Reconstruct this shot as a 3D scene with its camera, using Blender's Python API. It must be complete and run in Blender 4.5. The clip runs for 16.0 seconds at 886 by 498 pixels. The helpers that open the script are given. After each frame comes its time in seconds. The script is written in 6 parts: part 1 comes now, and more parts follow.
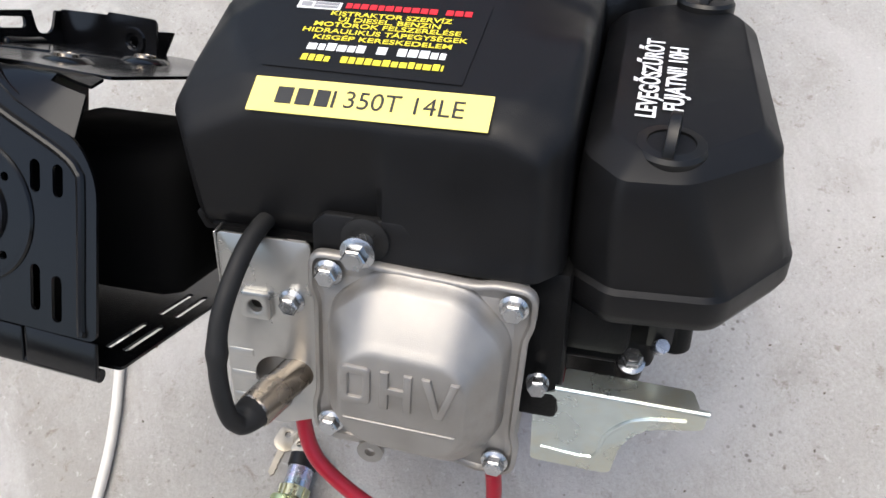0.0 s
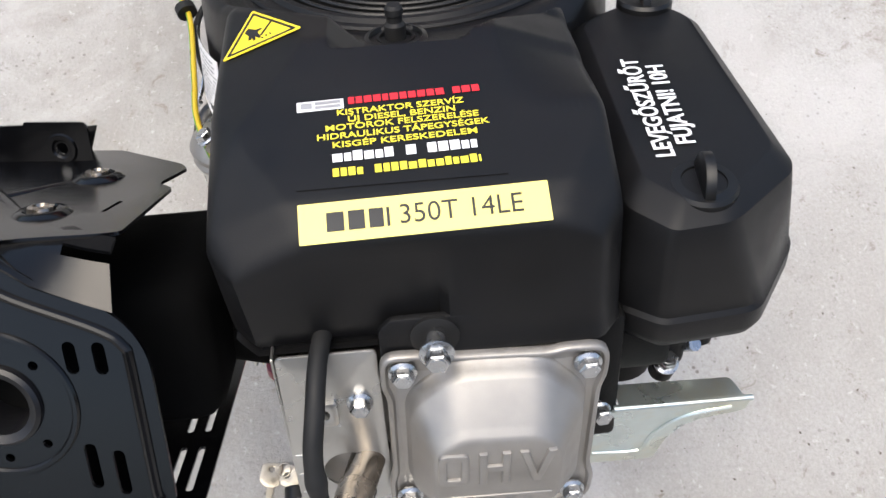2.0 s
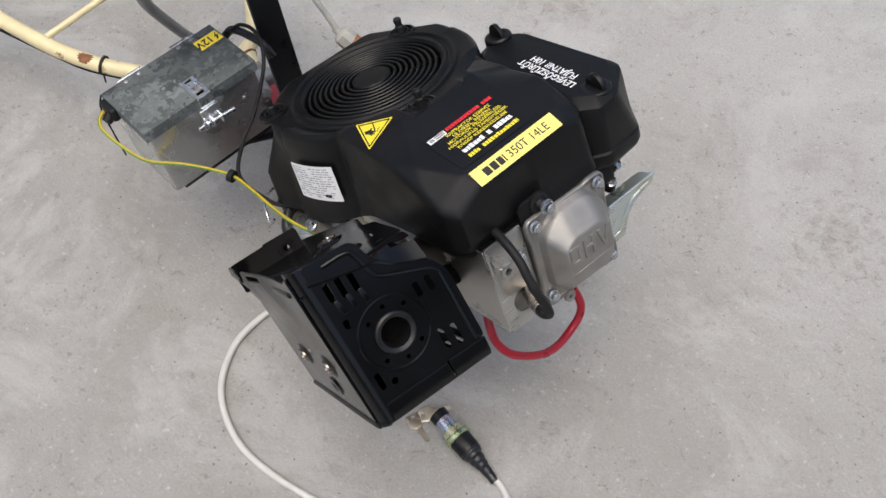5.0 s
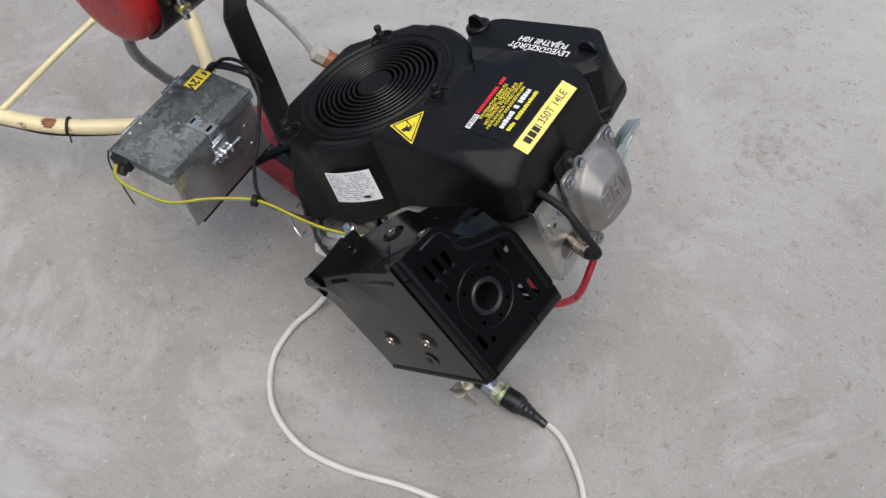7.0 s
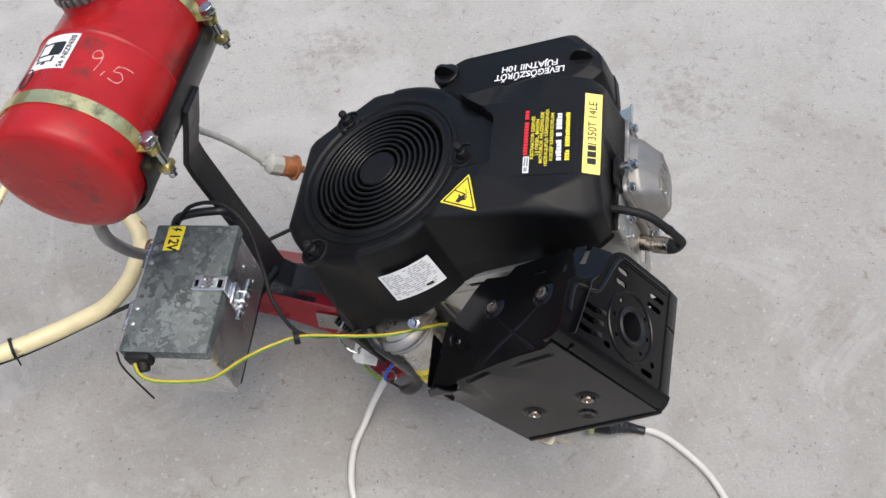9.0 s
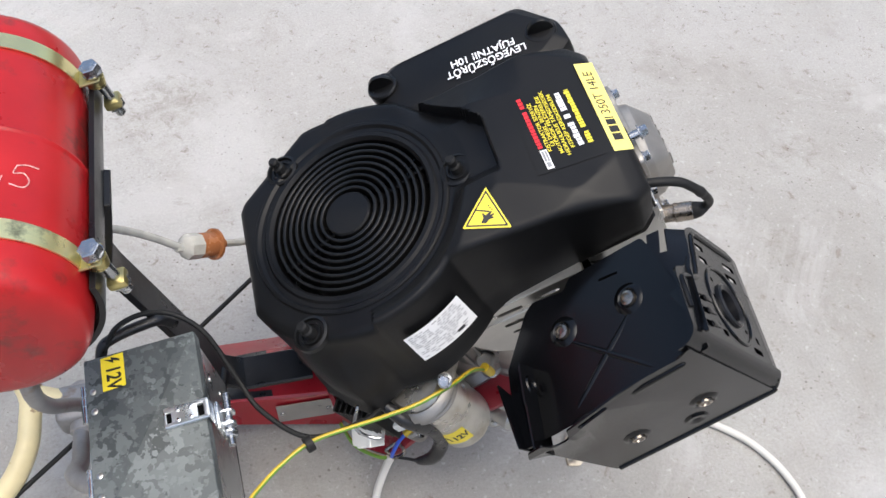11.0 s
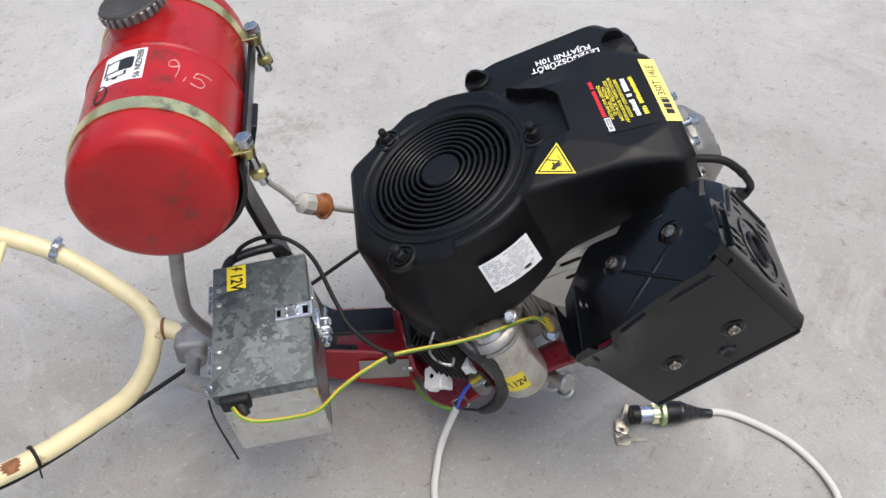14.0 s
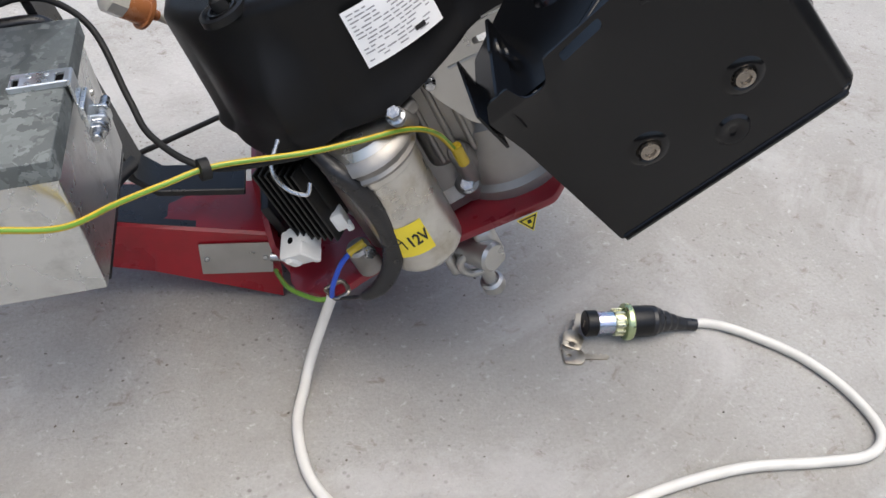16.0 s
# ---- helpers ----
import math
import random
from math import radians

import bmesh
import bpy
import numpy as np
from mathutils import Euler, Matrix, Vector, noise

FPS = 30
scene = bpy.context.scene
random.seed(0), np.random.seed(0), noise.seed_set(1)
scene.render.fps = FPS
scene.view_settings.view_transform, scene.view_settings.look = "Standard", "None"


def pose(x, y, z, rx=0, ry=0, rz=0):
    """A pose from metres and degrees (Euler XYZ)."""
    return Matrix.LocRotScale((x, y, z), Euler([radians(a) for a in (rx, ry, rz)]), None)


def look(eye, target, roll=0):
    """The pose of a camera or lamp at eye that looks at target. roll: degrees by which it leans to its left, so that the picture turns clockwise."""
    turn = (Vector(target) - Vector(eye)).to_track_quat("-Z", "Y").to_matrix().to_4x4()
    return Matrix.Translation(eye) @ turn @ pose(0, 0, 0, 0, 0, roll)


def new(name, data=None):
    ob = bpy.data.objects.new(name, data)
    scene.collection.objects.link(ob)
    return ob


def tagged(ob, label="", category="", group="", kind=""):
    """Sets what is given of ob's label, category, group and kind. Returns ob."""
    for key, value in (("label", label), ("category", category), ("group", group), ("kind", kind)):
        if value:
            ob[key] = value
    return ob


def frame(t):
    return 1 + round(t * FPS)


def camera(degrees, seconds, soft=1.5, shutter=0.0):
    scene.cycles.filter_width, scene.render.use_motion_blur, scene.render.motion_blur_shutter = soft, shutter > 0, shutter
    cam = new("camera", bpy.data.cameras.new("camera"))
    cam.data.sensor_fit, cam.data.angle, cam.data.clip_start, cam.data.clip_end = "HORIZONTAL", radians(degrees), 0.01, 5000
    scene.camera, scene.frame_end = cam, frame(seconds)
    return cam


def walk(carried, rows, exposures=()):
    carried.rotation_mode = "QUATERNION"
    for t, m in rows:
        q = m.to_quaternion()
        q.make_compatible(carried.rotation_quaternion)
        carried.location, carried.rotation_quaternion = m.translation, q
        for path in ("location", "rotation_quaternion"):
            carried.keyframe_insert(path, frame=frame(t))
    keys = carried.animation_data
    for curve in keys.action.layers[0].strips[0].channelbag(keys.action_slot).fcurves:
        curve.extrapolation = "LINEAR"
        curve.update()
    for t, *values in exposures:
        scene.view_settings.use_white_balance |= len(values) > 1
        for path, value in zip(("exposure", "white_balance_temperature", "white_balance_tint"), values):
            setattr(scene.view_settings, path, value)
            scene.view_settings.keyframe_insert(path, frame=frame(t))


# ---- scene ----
cam = camera(53.1, 16.0)
PATH = [
    (0, (0.044, 0.055, 0.86), (-0.975, -0.27, -0.83), -5.2),
    (0.5, (0.003, 0.027, 0.882), (-0.908, -0.177, -0.887), -4.2),
    (1, (-0.03, -0.008, 0.878), (-0.844, -0.111, -0.945), -2.3),
    (1.5, (-0.04, -0.044, 0.89), (-0.857, -0.066, -0.935), 0.2),
    (2, (-0.026, -0.078, 0.913), (-0.884, 0.034, -0.89), 3.3),
    (2.5, (0.006, -0.13, 0.972), (-0.857, 0.093, -0.818), 3.6),
    (3, (0.023, -0.171, 1.033), (-0.831, 0.218, -0.733), 6.5),
    (3.5, (0.074, -0.245, 1.089), (-0.696, 0.282, -0.681), 8.9),
    (4, (0.106, -0.309, 1.15), (-0.637, 0.314, -0.599), 8.8),
    (4.5, (0.14, -0.413, 1.21), (-0.591, 0.266, -0.524), 5.9),
    (5, (0.167, -0.523, 1.286), (-0.615, 0.195, -0.408), 2.3),
    (5.2, (0.179, -0.559, 1.315), (-0.612, 0.154, -0.378), 0.8),
    (7.3, (0.0, -0.778, 1.358), (-0.512, 0.189, -0.316), 3.1),
    (7.5, (-0.038, -0.811, 1.36), (-0.522, 0.187, -0.304), 2.2),
    (8, (-0.108, -0.877, 1.357), (-0.511, 0.185, -0.289), -0.1),
    (8.5, (-0.191, -0.853, 1.332), (-0.484, 0.246, -0.314), -0.8),
    (9, (-0.288, -0.79, 1.31), (-0.47, 0.348, -0.325), -0.8),
    (9.2, (-0.321, -0.761, 1.303), (-0.453, 0.381, -0.333), -0.5),
    (11.3, (-0.566, -0.658, 1.149), (-0.208, 0.513, -0.432), 3.6),
    (11.5, (-0.562, -0.674, 1.146), (-0.24, 0.542, -0.41), 5.2),
    (12, (-0.557, -0.741, 1.174), (-0.389, 0.533, -0.359), 3.2),
    (12.5, (-0.579, -0.823, 1.207), (-0.407, 0.491, -0.291), 3.5),
    (13, (-0.597, -0.897, 1.249), (-0.424, 0.464, -0.206), 3.5),
    (13.5, (-0.602, -0.929, 1.223), (-0.426, 0.464, -0.201), 2.6),
    (13.7, (-0.605, -0.93, 1.2), (-0.417, 0.463, -0.223), 2.4),
    (14, (-0.607, -0.928, 1.154), (-0.408, 0.476, -0.256), 2.1),
    (14.5, (-0.592, -0.918, 1.059), (-0.369, 0.509, -0.324), 1.8),
    (15, (-0.564, -0.883, 0.922), (-0.315, 0.574, -0.425), 2.7),
    (15.5, (-0.525, -0.841, 0.789), (-0.252, 0.648, -0.518), 3.5),
    (16, (-0.493, -0.833, 0.701), (-0.197, 0.662, -0.594), 4.3),
]
walk(cam, [(t, look(eye, target, roll)) for t, eye, target, roll in PATH],
     [(0, 0.86, 6540, 8), (1, 0.86, 6540, 8), (2.5, 1.05, 6540, 8), (3.5, 0.57, 6540, 8), (5, 0.35, 6590, 8), (7.5, 0.19, 6440, 8), (9, 0.49, 6470, 8), (11.5, 0.80, 6420, 8), (13, 0.55, 6420, 8), (14.5, 0.66, 6470, 8), (16, 0.69, 6470, 8)])

# ---- light ----
world = bpy.data.worlds.new("overcast_sky")
world.use_nodes = True
scene.world = world
wn = world.node_tree.nodes
sky = wn.new("ShaderNodeTexSky")
sky.sky_type, sky.sun_disc = "NISHITA", False
sky.sun_elevation, sky.sun_rotation = radians(75), radians(150)
sky.air_density, sky.dust_density, sky.ozone_density = 1.0, 4.0, 1.0
world.node_tree.links.new(sky.outputs[0], wn["Background"].inputs[0])
wn["Background"].inputs[1].default_value = 0.145
sun_data = bpy.data.lights.new("sun", "SUN")
sun_data.energy, sun_data.angle, sun_data.color = 1.35, radians(60), (1.0, 0.945, 0.86)
sun = new("sun", sun_data)
sun.matrix_world = look((0.3, -0.9, 6), (-0.5, 0, 0))

import mathutils.geometry

# ---- materials ----
def material(name, color, rough=0.5, metal=0.0, vary=0.12, scale=30.0, bump=0.0, bump_scale=400.0,
             stain=None, stain_scale=6.0, stain_edge=(0.55, 0.7), coat=0.0, rough_vary=0.1, spec=0.5):
    """Principled surface with grain, two scales of tone and optional stains."""
    m = bpy.data.materials.new(name)
    m.use_nodes = True
    nt = m.node_tree
    n, l = nt.nodes, nt.links
    b = n["Principled BSDF"]
    b.inputs["Metallic"].default_value = metal
    b.inputs["Coat Weight"].default_value = coat
    b.inputs["Specular IOR Level"].default_value = spec
    co = n.new("ShaderNodeTexCoord")
    a = n.new("ShaderNodeTexNoise")
    a.inputs["Scale"].default_value, a.inputs["Detail"].default_value = scale, 8
    l.new(co.outputs["Object"], a.inputs["Vector"])
    ramp = n.new("ShaderNodeMapRange")
    ramp.inputs[1].default_value, ramp.inputs[2].default_value = 0.3, 0.7
    ramp.inputs[3].default_value, ramp.inputs[4].default_value = 1 - vary, 1 + vary
    l.new(a.outputs[0], ramp.inputs[0])
    mul = n.new("ShaderNodeMix")
    mul.data_type, mul.blend_type = "RGBA", "MULTIPLY"
    mul.inputs[0].default_value = 1
    mul.inputs[6].default_value = (*color, 1)
    l.new(ramp.outputs[0], mul.inputs[7])
    out = mul.outputs[2]
    if stain:
        s = n.new("ShaderNodeTexNoise")
        s.inputs["Scale"].default_value, s.inputs["Detail"].default_value = stain_scale, 10
        s.inputs["Roughness"].default_value = 0.65
        l.new(co.outputs["Object"], s.inputs["Vector"])
        r = n.new("ShaderNodeMapRange")
        r.inputs[1].default_value, r.inputs[2].default_value = stain_edge
        l.new(s.outputs[0], r.inputs[0])
        mix = n.new("ShaderNodeMix")
        mix.data_type = "RGBA"
        l.new(r.outputs[0], mix.inputs[0])
        l.new(out, mix.inputs[6])
        mix.inputs[7].default_value = (*stain, 1)
        out = mix.outputs[2]
    l.new(out, b.inputs["Base Color"])
    rr = n.new("ShaderNodeMapRange")
    rr.inputs[1].default_value, rr.inputs[2].default_value = 0.3, 0.7
    rr.inputs[3].default_value, rr.inputs[4].default_value = max(0.02, rough - rough_vary), min(1, rough + rough_vary)
    l.new(a.outputs[0], rr.inputs[0])
    l.new(rr.outputs[0], b.inputs["Roughness"])
    if bump:
        g = n.new("ShaderNodeTexNoise")
        g.inputs["Scale"].default_value, g.inputs["Detail"].default_value = bump_scale, 4
        l.new(co.outputs["Object"], g.inputs["Vector"])
        bp = n.new("ShaderNodeBump")
        bp.inputs["Strength"].default_value, bp.inputs["Distance"].default_value = bump, 0.001
        l.new(g.outputs[0], bp.inputs["Height"])
        l.new(bp.outputs[0], b.inputs["Normal"])
    return m


PLASTIC = material("black_plastic", (0.0036, 0.0036, 0.0040), 0.46, vary=0.3, scale=14, bump=0.15, bump_scale=1500, rough_vary=0.12, spec=0.27, stain=(0.008, 0.0078, 0.0076), stain_scale=5, stain_edge=(0.5, 0.8))
PLASTIC_GLOSS = material("black_plastic_smooth", (0.005, 0.005, 0.005), 0.38, vary=0.2, scale=40, spec=0.35)
BLACK_SHEET = material("black_painted_sheet", (0.0026, 0.0027, 0.0032), 0.20, vary=0.35, scale=9, bump=0.04, bump_scale=300, rough_vary=0.08, spec=0.34)
BLACK_STEEL = material("black_painted_steel", (0.006, 0.006, 0.007), 0.35, vary=0.3, scale=25, bump=0.15, spec=0.4)
RUBBER = material("black_rubber", (0.009, 0.009, 0.009), 0.6, vary=0.3, scale=60, spec=0.3)
TAPE = material("black_tape", (0.012, 0.012, 0.013), 0.32, vary=0.3, scale=60, bump=0.3, bump_scale=220)
# carburettor black, taken darker in colour for the shade it sits in
CARB_BLACK = material("shaded_black_casting", (0.004, 0.004, 0.004), 0.5, vary=0.4, scale=60, bump=0.2, bump_scale=500, spec=0.15)
FAN = material("black_fan_plastic", (0.004, 0.004, 0.004), 0.22, vary=0.3, scale=40, spec=0.5)
# near-black with hardly any sheen: deep shade of recesses put into the colour
VOID = material("deep_shade_black", (0.003, 0.003, 0.003), 0.85, vary=0.3, spec=0.05)
ALU = material("cast_aluminium", (0.335, 0.32, 0.30), 0.5, 0.85, vary=0.14, scale=40, bump=0.14, bump_scale=1800, stain=(0.20, 0.18, 0.155), stain_scale=13, stain_edge=(0.54, 0.80))
STARTER_STEEL = material("plated_starter_can", (0.60, 0.585, 0.54), 0.33, 0.92, vary=0.14, scale=35, bump=0.05, bump_scale=300, stain=(0.40, 0.36, 0.28), stain_scale=22, stain_edge=(0.5, 0.75))
ALU_SHEET = material("aluminium_sheet", (0.47, 0.465, 0.445), 0.34, 0.9, vary=0.12, scale=25, bump=0.1, bump_scale=300)
ZINC = material("bright_zinc", (0.46, 0.47, 0.48), 0.24, 0.95, vary=0.14, scale=120)
ZINC_BLUE = material("blue_zinc_sheet", (0.56, 0.63, 0.63), 0.3, 0.9, vary=0.12, scale=30, stain=(0.6, 0.58, 0.46), stain_scale=14, stain_edge=(0.45, 0.7))
YZINC = material("yellow_zinc", (0.55, 0.47, 0.2), 0.32, 0.9, vary=0.25, scale=40, stain=(0.28, 0.26, 0.15), stain_scale=25, stain_edge=(0.45, 0.7))
PAINT_RED = material("red_enamel", (0.36, 0.0125, 0.0145), 0.30, vary=0.22, scale=11, bump=0.08, bump_scale=120, stain=(0.09, 0.028, 0.022), stain_scale=17, stain_edge=(0.57, 0.70), coat=0.08, spec=0.3)
FRAME_RED = material("frame_red_enamel", (0.29, 0.008, 0.016), 0.32, vary=0.15, scale=20, bump=0.1, bump_scale=160, stain=(0.2, 0.01, 0.012), stain_scale=12, stain_edge=(0.55, 0.75), coat=0.2)
PAINT_DARKRED = material("dark_red_enamel", (0.2, 0.008, 0.017), 0.33, vary=0.18, scale=25, bump=0.1, bump_scale=160, coat=0.2)
CREAM = material("cream_enamel", (0.72, 0.62, 0.36), 0.36, vary=0.1, scale=25, bump=0.15, bump_scale=160, stain=(0.16, 0.06, 0.025), stain_scale=26, stain_edge=(0.62, 0.67), coat=0.15)
GREY_STEEL = material("dull_grey_steel", (0.3, 0.29, 0.28), 0.5, 0.5, vary=0.2, scale=50, bump=0.3, bump_scale=300, stain=(0.2, 0.12, 0.07), stain_scale=30, stain_edge=(0.6, 0.75))
WHITE_PVC = material("white_cable_sheath", (0.59, 0.575, 0.535), 0.4, vary=0.06, scale=40, stain=(0.55, 0.52, 0.46), stain_scale=40, stain_edge=(0.6, 0.85))
YELLOW_FILM = material("yellow_label_film", (0.86, 0.68, 0.04), 0.35, vary=0.04, scale=20)
MODEL_FILM = material("pale_yellow_tape", (0.93, 0.76, 0.2), 0.4, vary=0.03, scale=20)
WHITE_FILM = material("white_label_film", (0.82, 0.82, 0.82), 0.4, vary=0.04, scale=20)
INK = material("black_ink", (0.012, 0.012, 0.012), 0.5, vary=0.1)
INK_GREY = material("grey_print", (0.3, 0.3, 0.31), 0.5, vary=0.2)
INK_WHITE = material("white_print", (0.85, 0.85, 0.85), 0.45, vary=0.05)
INK_YELLOW = material("yellow_print", (0.85, 0.72, 0.05), 0.45, vary=0.05)
INK_RED = material("red_print", (0.65, 0.02, 0.03), 0.45, vary=0.05)
CHALK = material("chalk_mark", (0.62, 0.33, 0.31), 0.8, vary=0.45, scale=300)
RED_PVC = material("red_cable_sheath", (0.31, 0.009, 0.022), 0.32, vary=0.1)
YEL_PVC = material("yellow_wire", (0.52, 0.37, 0.025), 0.35, vary=0.08)
GRN_PVC = material("green_stripe", (0.13, 0.26, 0.03), 0.35, vary=0.08)
BLUE_PVC = material("blue_wire", (0.02, 0.08, 0.5), 0.35, vary=0.08)
NYLON = material("white_nylon", (0.75, 0.74, 0.7), 0.4, vary=0.06)
AMBER = material("amber_filter_shell", (0.30, 0.115, 0.045), 0.25, vary=0.15, scale=60)
HOSE = material("clear_fuel_hose", (0.44, 0.43, 0.385), 0.18, vary=0.12, scale=60)
RUST = material("weld_rust", (0.22, 0.09, 0.04), 0.8, vary=0.4, scale=120, bump=0.6, bump_scale=500)
BRASS_KEY = material("nickel_key", (0.44, 0.40, 0.33), 0.38, 0.95, vary=0.15, scale=60)
PLUG_STEEL = material("heat_tinted_steel", (0.30, 0.265, 0.225), 0.26, 0.95, vary=0.2, scale=70)


def galvanised():
    """Hot-dip zinc sheet with flat grey spangles."""
    m = bpy.data.materials.new("galvanised_sheet")
    m.use_nodes = True
    n, l = m.node_tree.nodes, m.node_tree.links
    b = n["Principled BSDF"]
    co = n.new("ShaderNodeTexCoord")
    w = n.new("ShaderNodeTexNoise")
    w.inputs["Scale"].default_value, w.inputs["Detail"].default_value = 75, 4
    l.new(co.outputs["Object"], w.inputs["Vector"])
    off = n.new("ShaderNodeMix")
    off.data_type, off.blend_type = "RGBA", "LINEAR_LIGHT"
    off.inputs[0].default_value = 0.045
    l.new(co.outputs["Object"], off.inputs[6])
    l.new(w.outputs["Color"], off.inputs[7])
    v = n.new("ShaderNodeTexVoronoi")
    v.inputs["Scale"].default_value = 46
    l.new(off.outputs[2], v.inputs["Vector"])
    r = n.new("ShaderNodeValToRGB")
    r.color_ramp.elements[0].color, r.color_ramp.elements[1].color = (0.040, 0.046, 0.046, 1), (0.19, 0.207, 0.203, 1)
    l.new(v.outputs["Color"], r.inputs[0])
    l.new(r.outputs[0], b.inputs["Base Color"])
    b.inputs["Metallic"].default_value = 0.08
    b.inputs["Specular IOR Level"].default_value = 0.25
    rr = n.new("ShaderNodeMapRange")
    rr.inputs[3].default_value, rr.inputs[4].default_value = 0.46, 0.66
    l.new(v.outputs["Color"], rr.inputs[0])
    l.new(rr.outputs[0], b.inputs["Roughness"])
    return m


HASP = material("dull_zinc_plate", (0.66, 0.69, 0.71), 0.30, 0.9, vary=0.12, scale=60)
GALV = galvanised()
GALV_PLAIN = material("plain_zinc_sheet", (0.6, 0.61, 0.6), 0.3, 0.9, vary=0.06, scale=20, stain=(0.45, 0.46, 0.45), stain_scale=40, stain_edge=(0.5, 0.7))


def concrete():
    """Pale power-floated concrete with blotches, pits and dark specks."""
    m = bpy.data.materials.new("pale_concrete")
    m.use_nodes = True
    n, l = m.node_tree.nodes, m.node_tree.links
    b = n["Principled BSDF"]
    co = n.new("ShaderNodeTexCoord")

    def noise_tex(scale, detail, rough=0.6, warp=0.0):
        t = n.new("ShaderNodeTexNoise")
        t.inputs["Scale"].default_value, t.inputs["Detail"].default_value, t.inputs["Roughness"].default_value = scale, detail, rough
        t.inputs["Distortion"].default_value = warp
        l.new(co.outputs["Object"], t.inputs["Vector"])
        return t.outputs[0]

    def ranged(src, a, c, lo, hi):
        r = n.new("ShaderNodeMapRange")
        for i, v in enumerate((a, c, lo, hi)):
            r.inputs[1 + i].default_value = v
        l.new(src, r.inputs[0])
        return r.outputs[0]

    def mixed(fac, x, y, mode="MIX"):
        k = n.new("ShaderNodeMix")
        k.data_type, k.blend_type = "RGBA", mode
        for i, v in ((0, fac), (6, x), (7, y)):
            if isinstance(v, (tuple, float, int)):
                k.inputs[i].default_value = v
            else:
                l.new(v, k.inputs[i])
        return k.outputs[2]

    base = mixed(ranged(noise_tex(3.2, 9, 0.62, 0.4), 0.35, 0.65, 0, 1), (0.289, 0.275, 0.251, 1), (0.378, 0.372, 0.351, 1))
    base = mixed(ranged(noise_tex(1.1, 6, 0.6, 0.8), 0.46, 0.66, 0, 0.6), base, (0.453, 0.452, 0.435, 1))
    # brighter light painted into the floor colour towards +y, broken up by noise
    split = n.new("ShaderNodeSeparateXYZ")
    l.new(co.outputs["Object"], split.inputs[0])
    far_light = n.new("ShaderNodeMath")
    l.new(ranged(split.outputs[1], -0.3, 0.9, -0.25, 0.45), far_light.inputs[0])
    l.new(noise_tex(1.6, 9, 0.65, 0.5), far_light.inputs[1])
    base = mixed(ranged(far_light.outputs[0], 0.3, 0.95, 0, 0.62), base, (0.50, 0.494, 0.48, 1))
    base = mixed(ranged(noise_tex(6.0, 12, 0.74, 0.8), 0.52, 0.70, 0, 0.55), base, (0.234, 0.209, 0.181, 1))
    base = mixed(ranged(noise_tex(26, 10, 0.75, 0.3), 0.52, 0.66, 0, 0.35), base, (0.426, 0.418, 0.397, 1))
    base = mixed(ranged(noise_tex(30, 10, 0.8, 0.5), 0.56, 0.72, 0, 0.4), base, (0.22, 0.205, 0.184, 1))
    base = mixed(ranged(noise_tex(230, 6, 0.8), 0.36, 0.70, 0, 0.62), base, (0.227, 0.216, 0.198, 1))
    base = mixed(ranged(noise_tex(48, 3, 0.5), 0.71, 0.77, 0, 0.4), base, (0.137, 0.122, 0.101, 1))
    base = mixed(ranged(noise_tex(110, 5, 0.7), 0.62, 0.68, 0, 0.55), base, (0.17, 0.155, 0.135, 1))
    base = mixed(ranged(noise_tex(90, 6, 0.7, 0.4), 0.60, 0.68, 0, 0.5), base, (0.56, 0.555, 0.54, 1))
    # pitted brownish patches
    for px, py, pr in ((0.01, 0.56, 0.17), (0.38, 0.27, 0.09), (0.25, 0.07, 0.07), (-0.75, 0.62, 0.16), (0.55, -0.25, 0.2)):
        d = n.new("ShaderNodeVectorMath")
        d.operation = "DISTANCE"
        d.inputs[1].default_value = (px, py, 0)
        l.new(co.outputs["Object"], d.inputs[0])
        near = ranged(d.outputs["Value"], pr * 0.15, pr, 0.13, 0.0)
        add = n.new("ShaderNodeMath")
        l.new(near, add.inputs[0])
        l.new(noise_tex(38, 11, 0.78, 0.5), add.inputs[1])
        base = mixed(ranged(add.outputs[0], 0.58, 0.74, 0, 0.6), base, (0.206, 0.181, 0.15, 1))
    # open pits and dark specks in clusters
    pit = n.new("ShaderNodeTexVoronoi")
    pit.inputs["Scale"].default_value = 75
    l.new(co.outputs["Object"], pit.inputs["Vector"])
    hole = ranged(pit.outputs["Distance"], 0.10, 0.19, 1.0, 0.0)
    some = ranged(noise_tex(7, 8, 0.7), 0.50, 0.60, 0.0, 0.8)
    both = n.new("ShaderNodeMath")
    both.operation = "MULTIPLY"
    l.new(hole, both.inputs[0])
    l.new(some, both.inputs[1])
    base = mixed(both.outputs[0], base, (0.115, 0.1, 0.085, 1))
    # pale trowel streaks
    base = mixed(ranged(noise_tex(2.1, 10, 0.7, 1.6), 0.50, 0.60, 0, 0.45), base, (0.475, 0.468, 0.455, 1))
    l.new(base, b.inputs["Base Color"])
    b.inputs["Roughness"].default_value = 0.62
    b.inputs["Specular IOR Level"].default_value = 0.4
    bp = n.new("ShaderNodeBump")
    bp.inputs["Strength"].default_value, bp.inputs["Distance"].default_value = 0.95, 0.002
    l.new(noise_tex(180, 8, 0.7), bp.inputs["Height"])
    bp2 = n.new("ShaderNodeBump")
    bp2.inputs["Strength"].default_value, bp2.inputs["Distance"].default_value = 0.35, 0.006
    l.new(noise_tex(14, 6, 0.6), bp2.inputs["Height"])
    l.new(bp.outputs[0], bp2.inputs["Normal"])
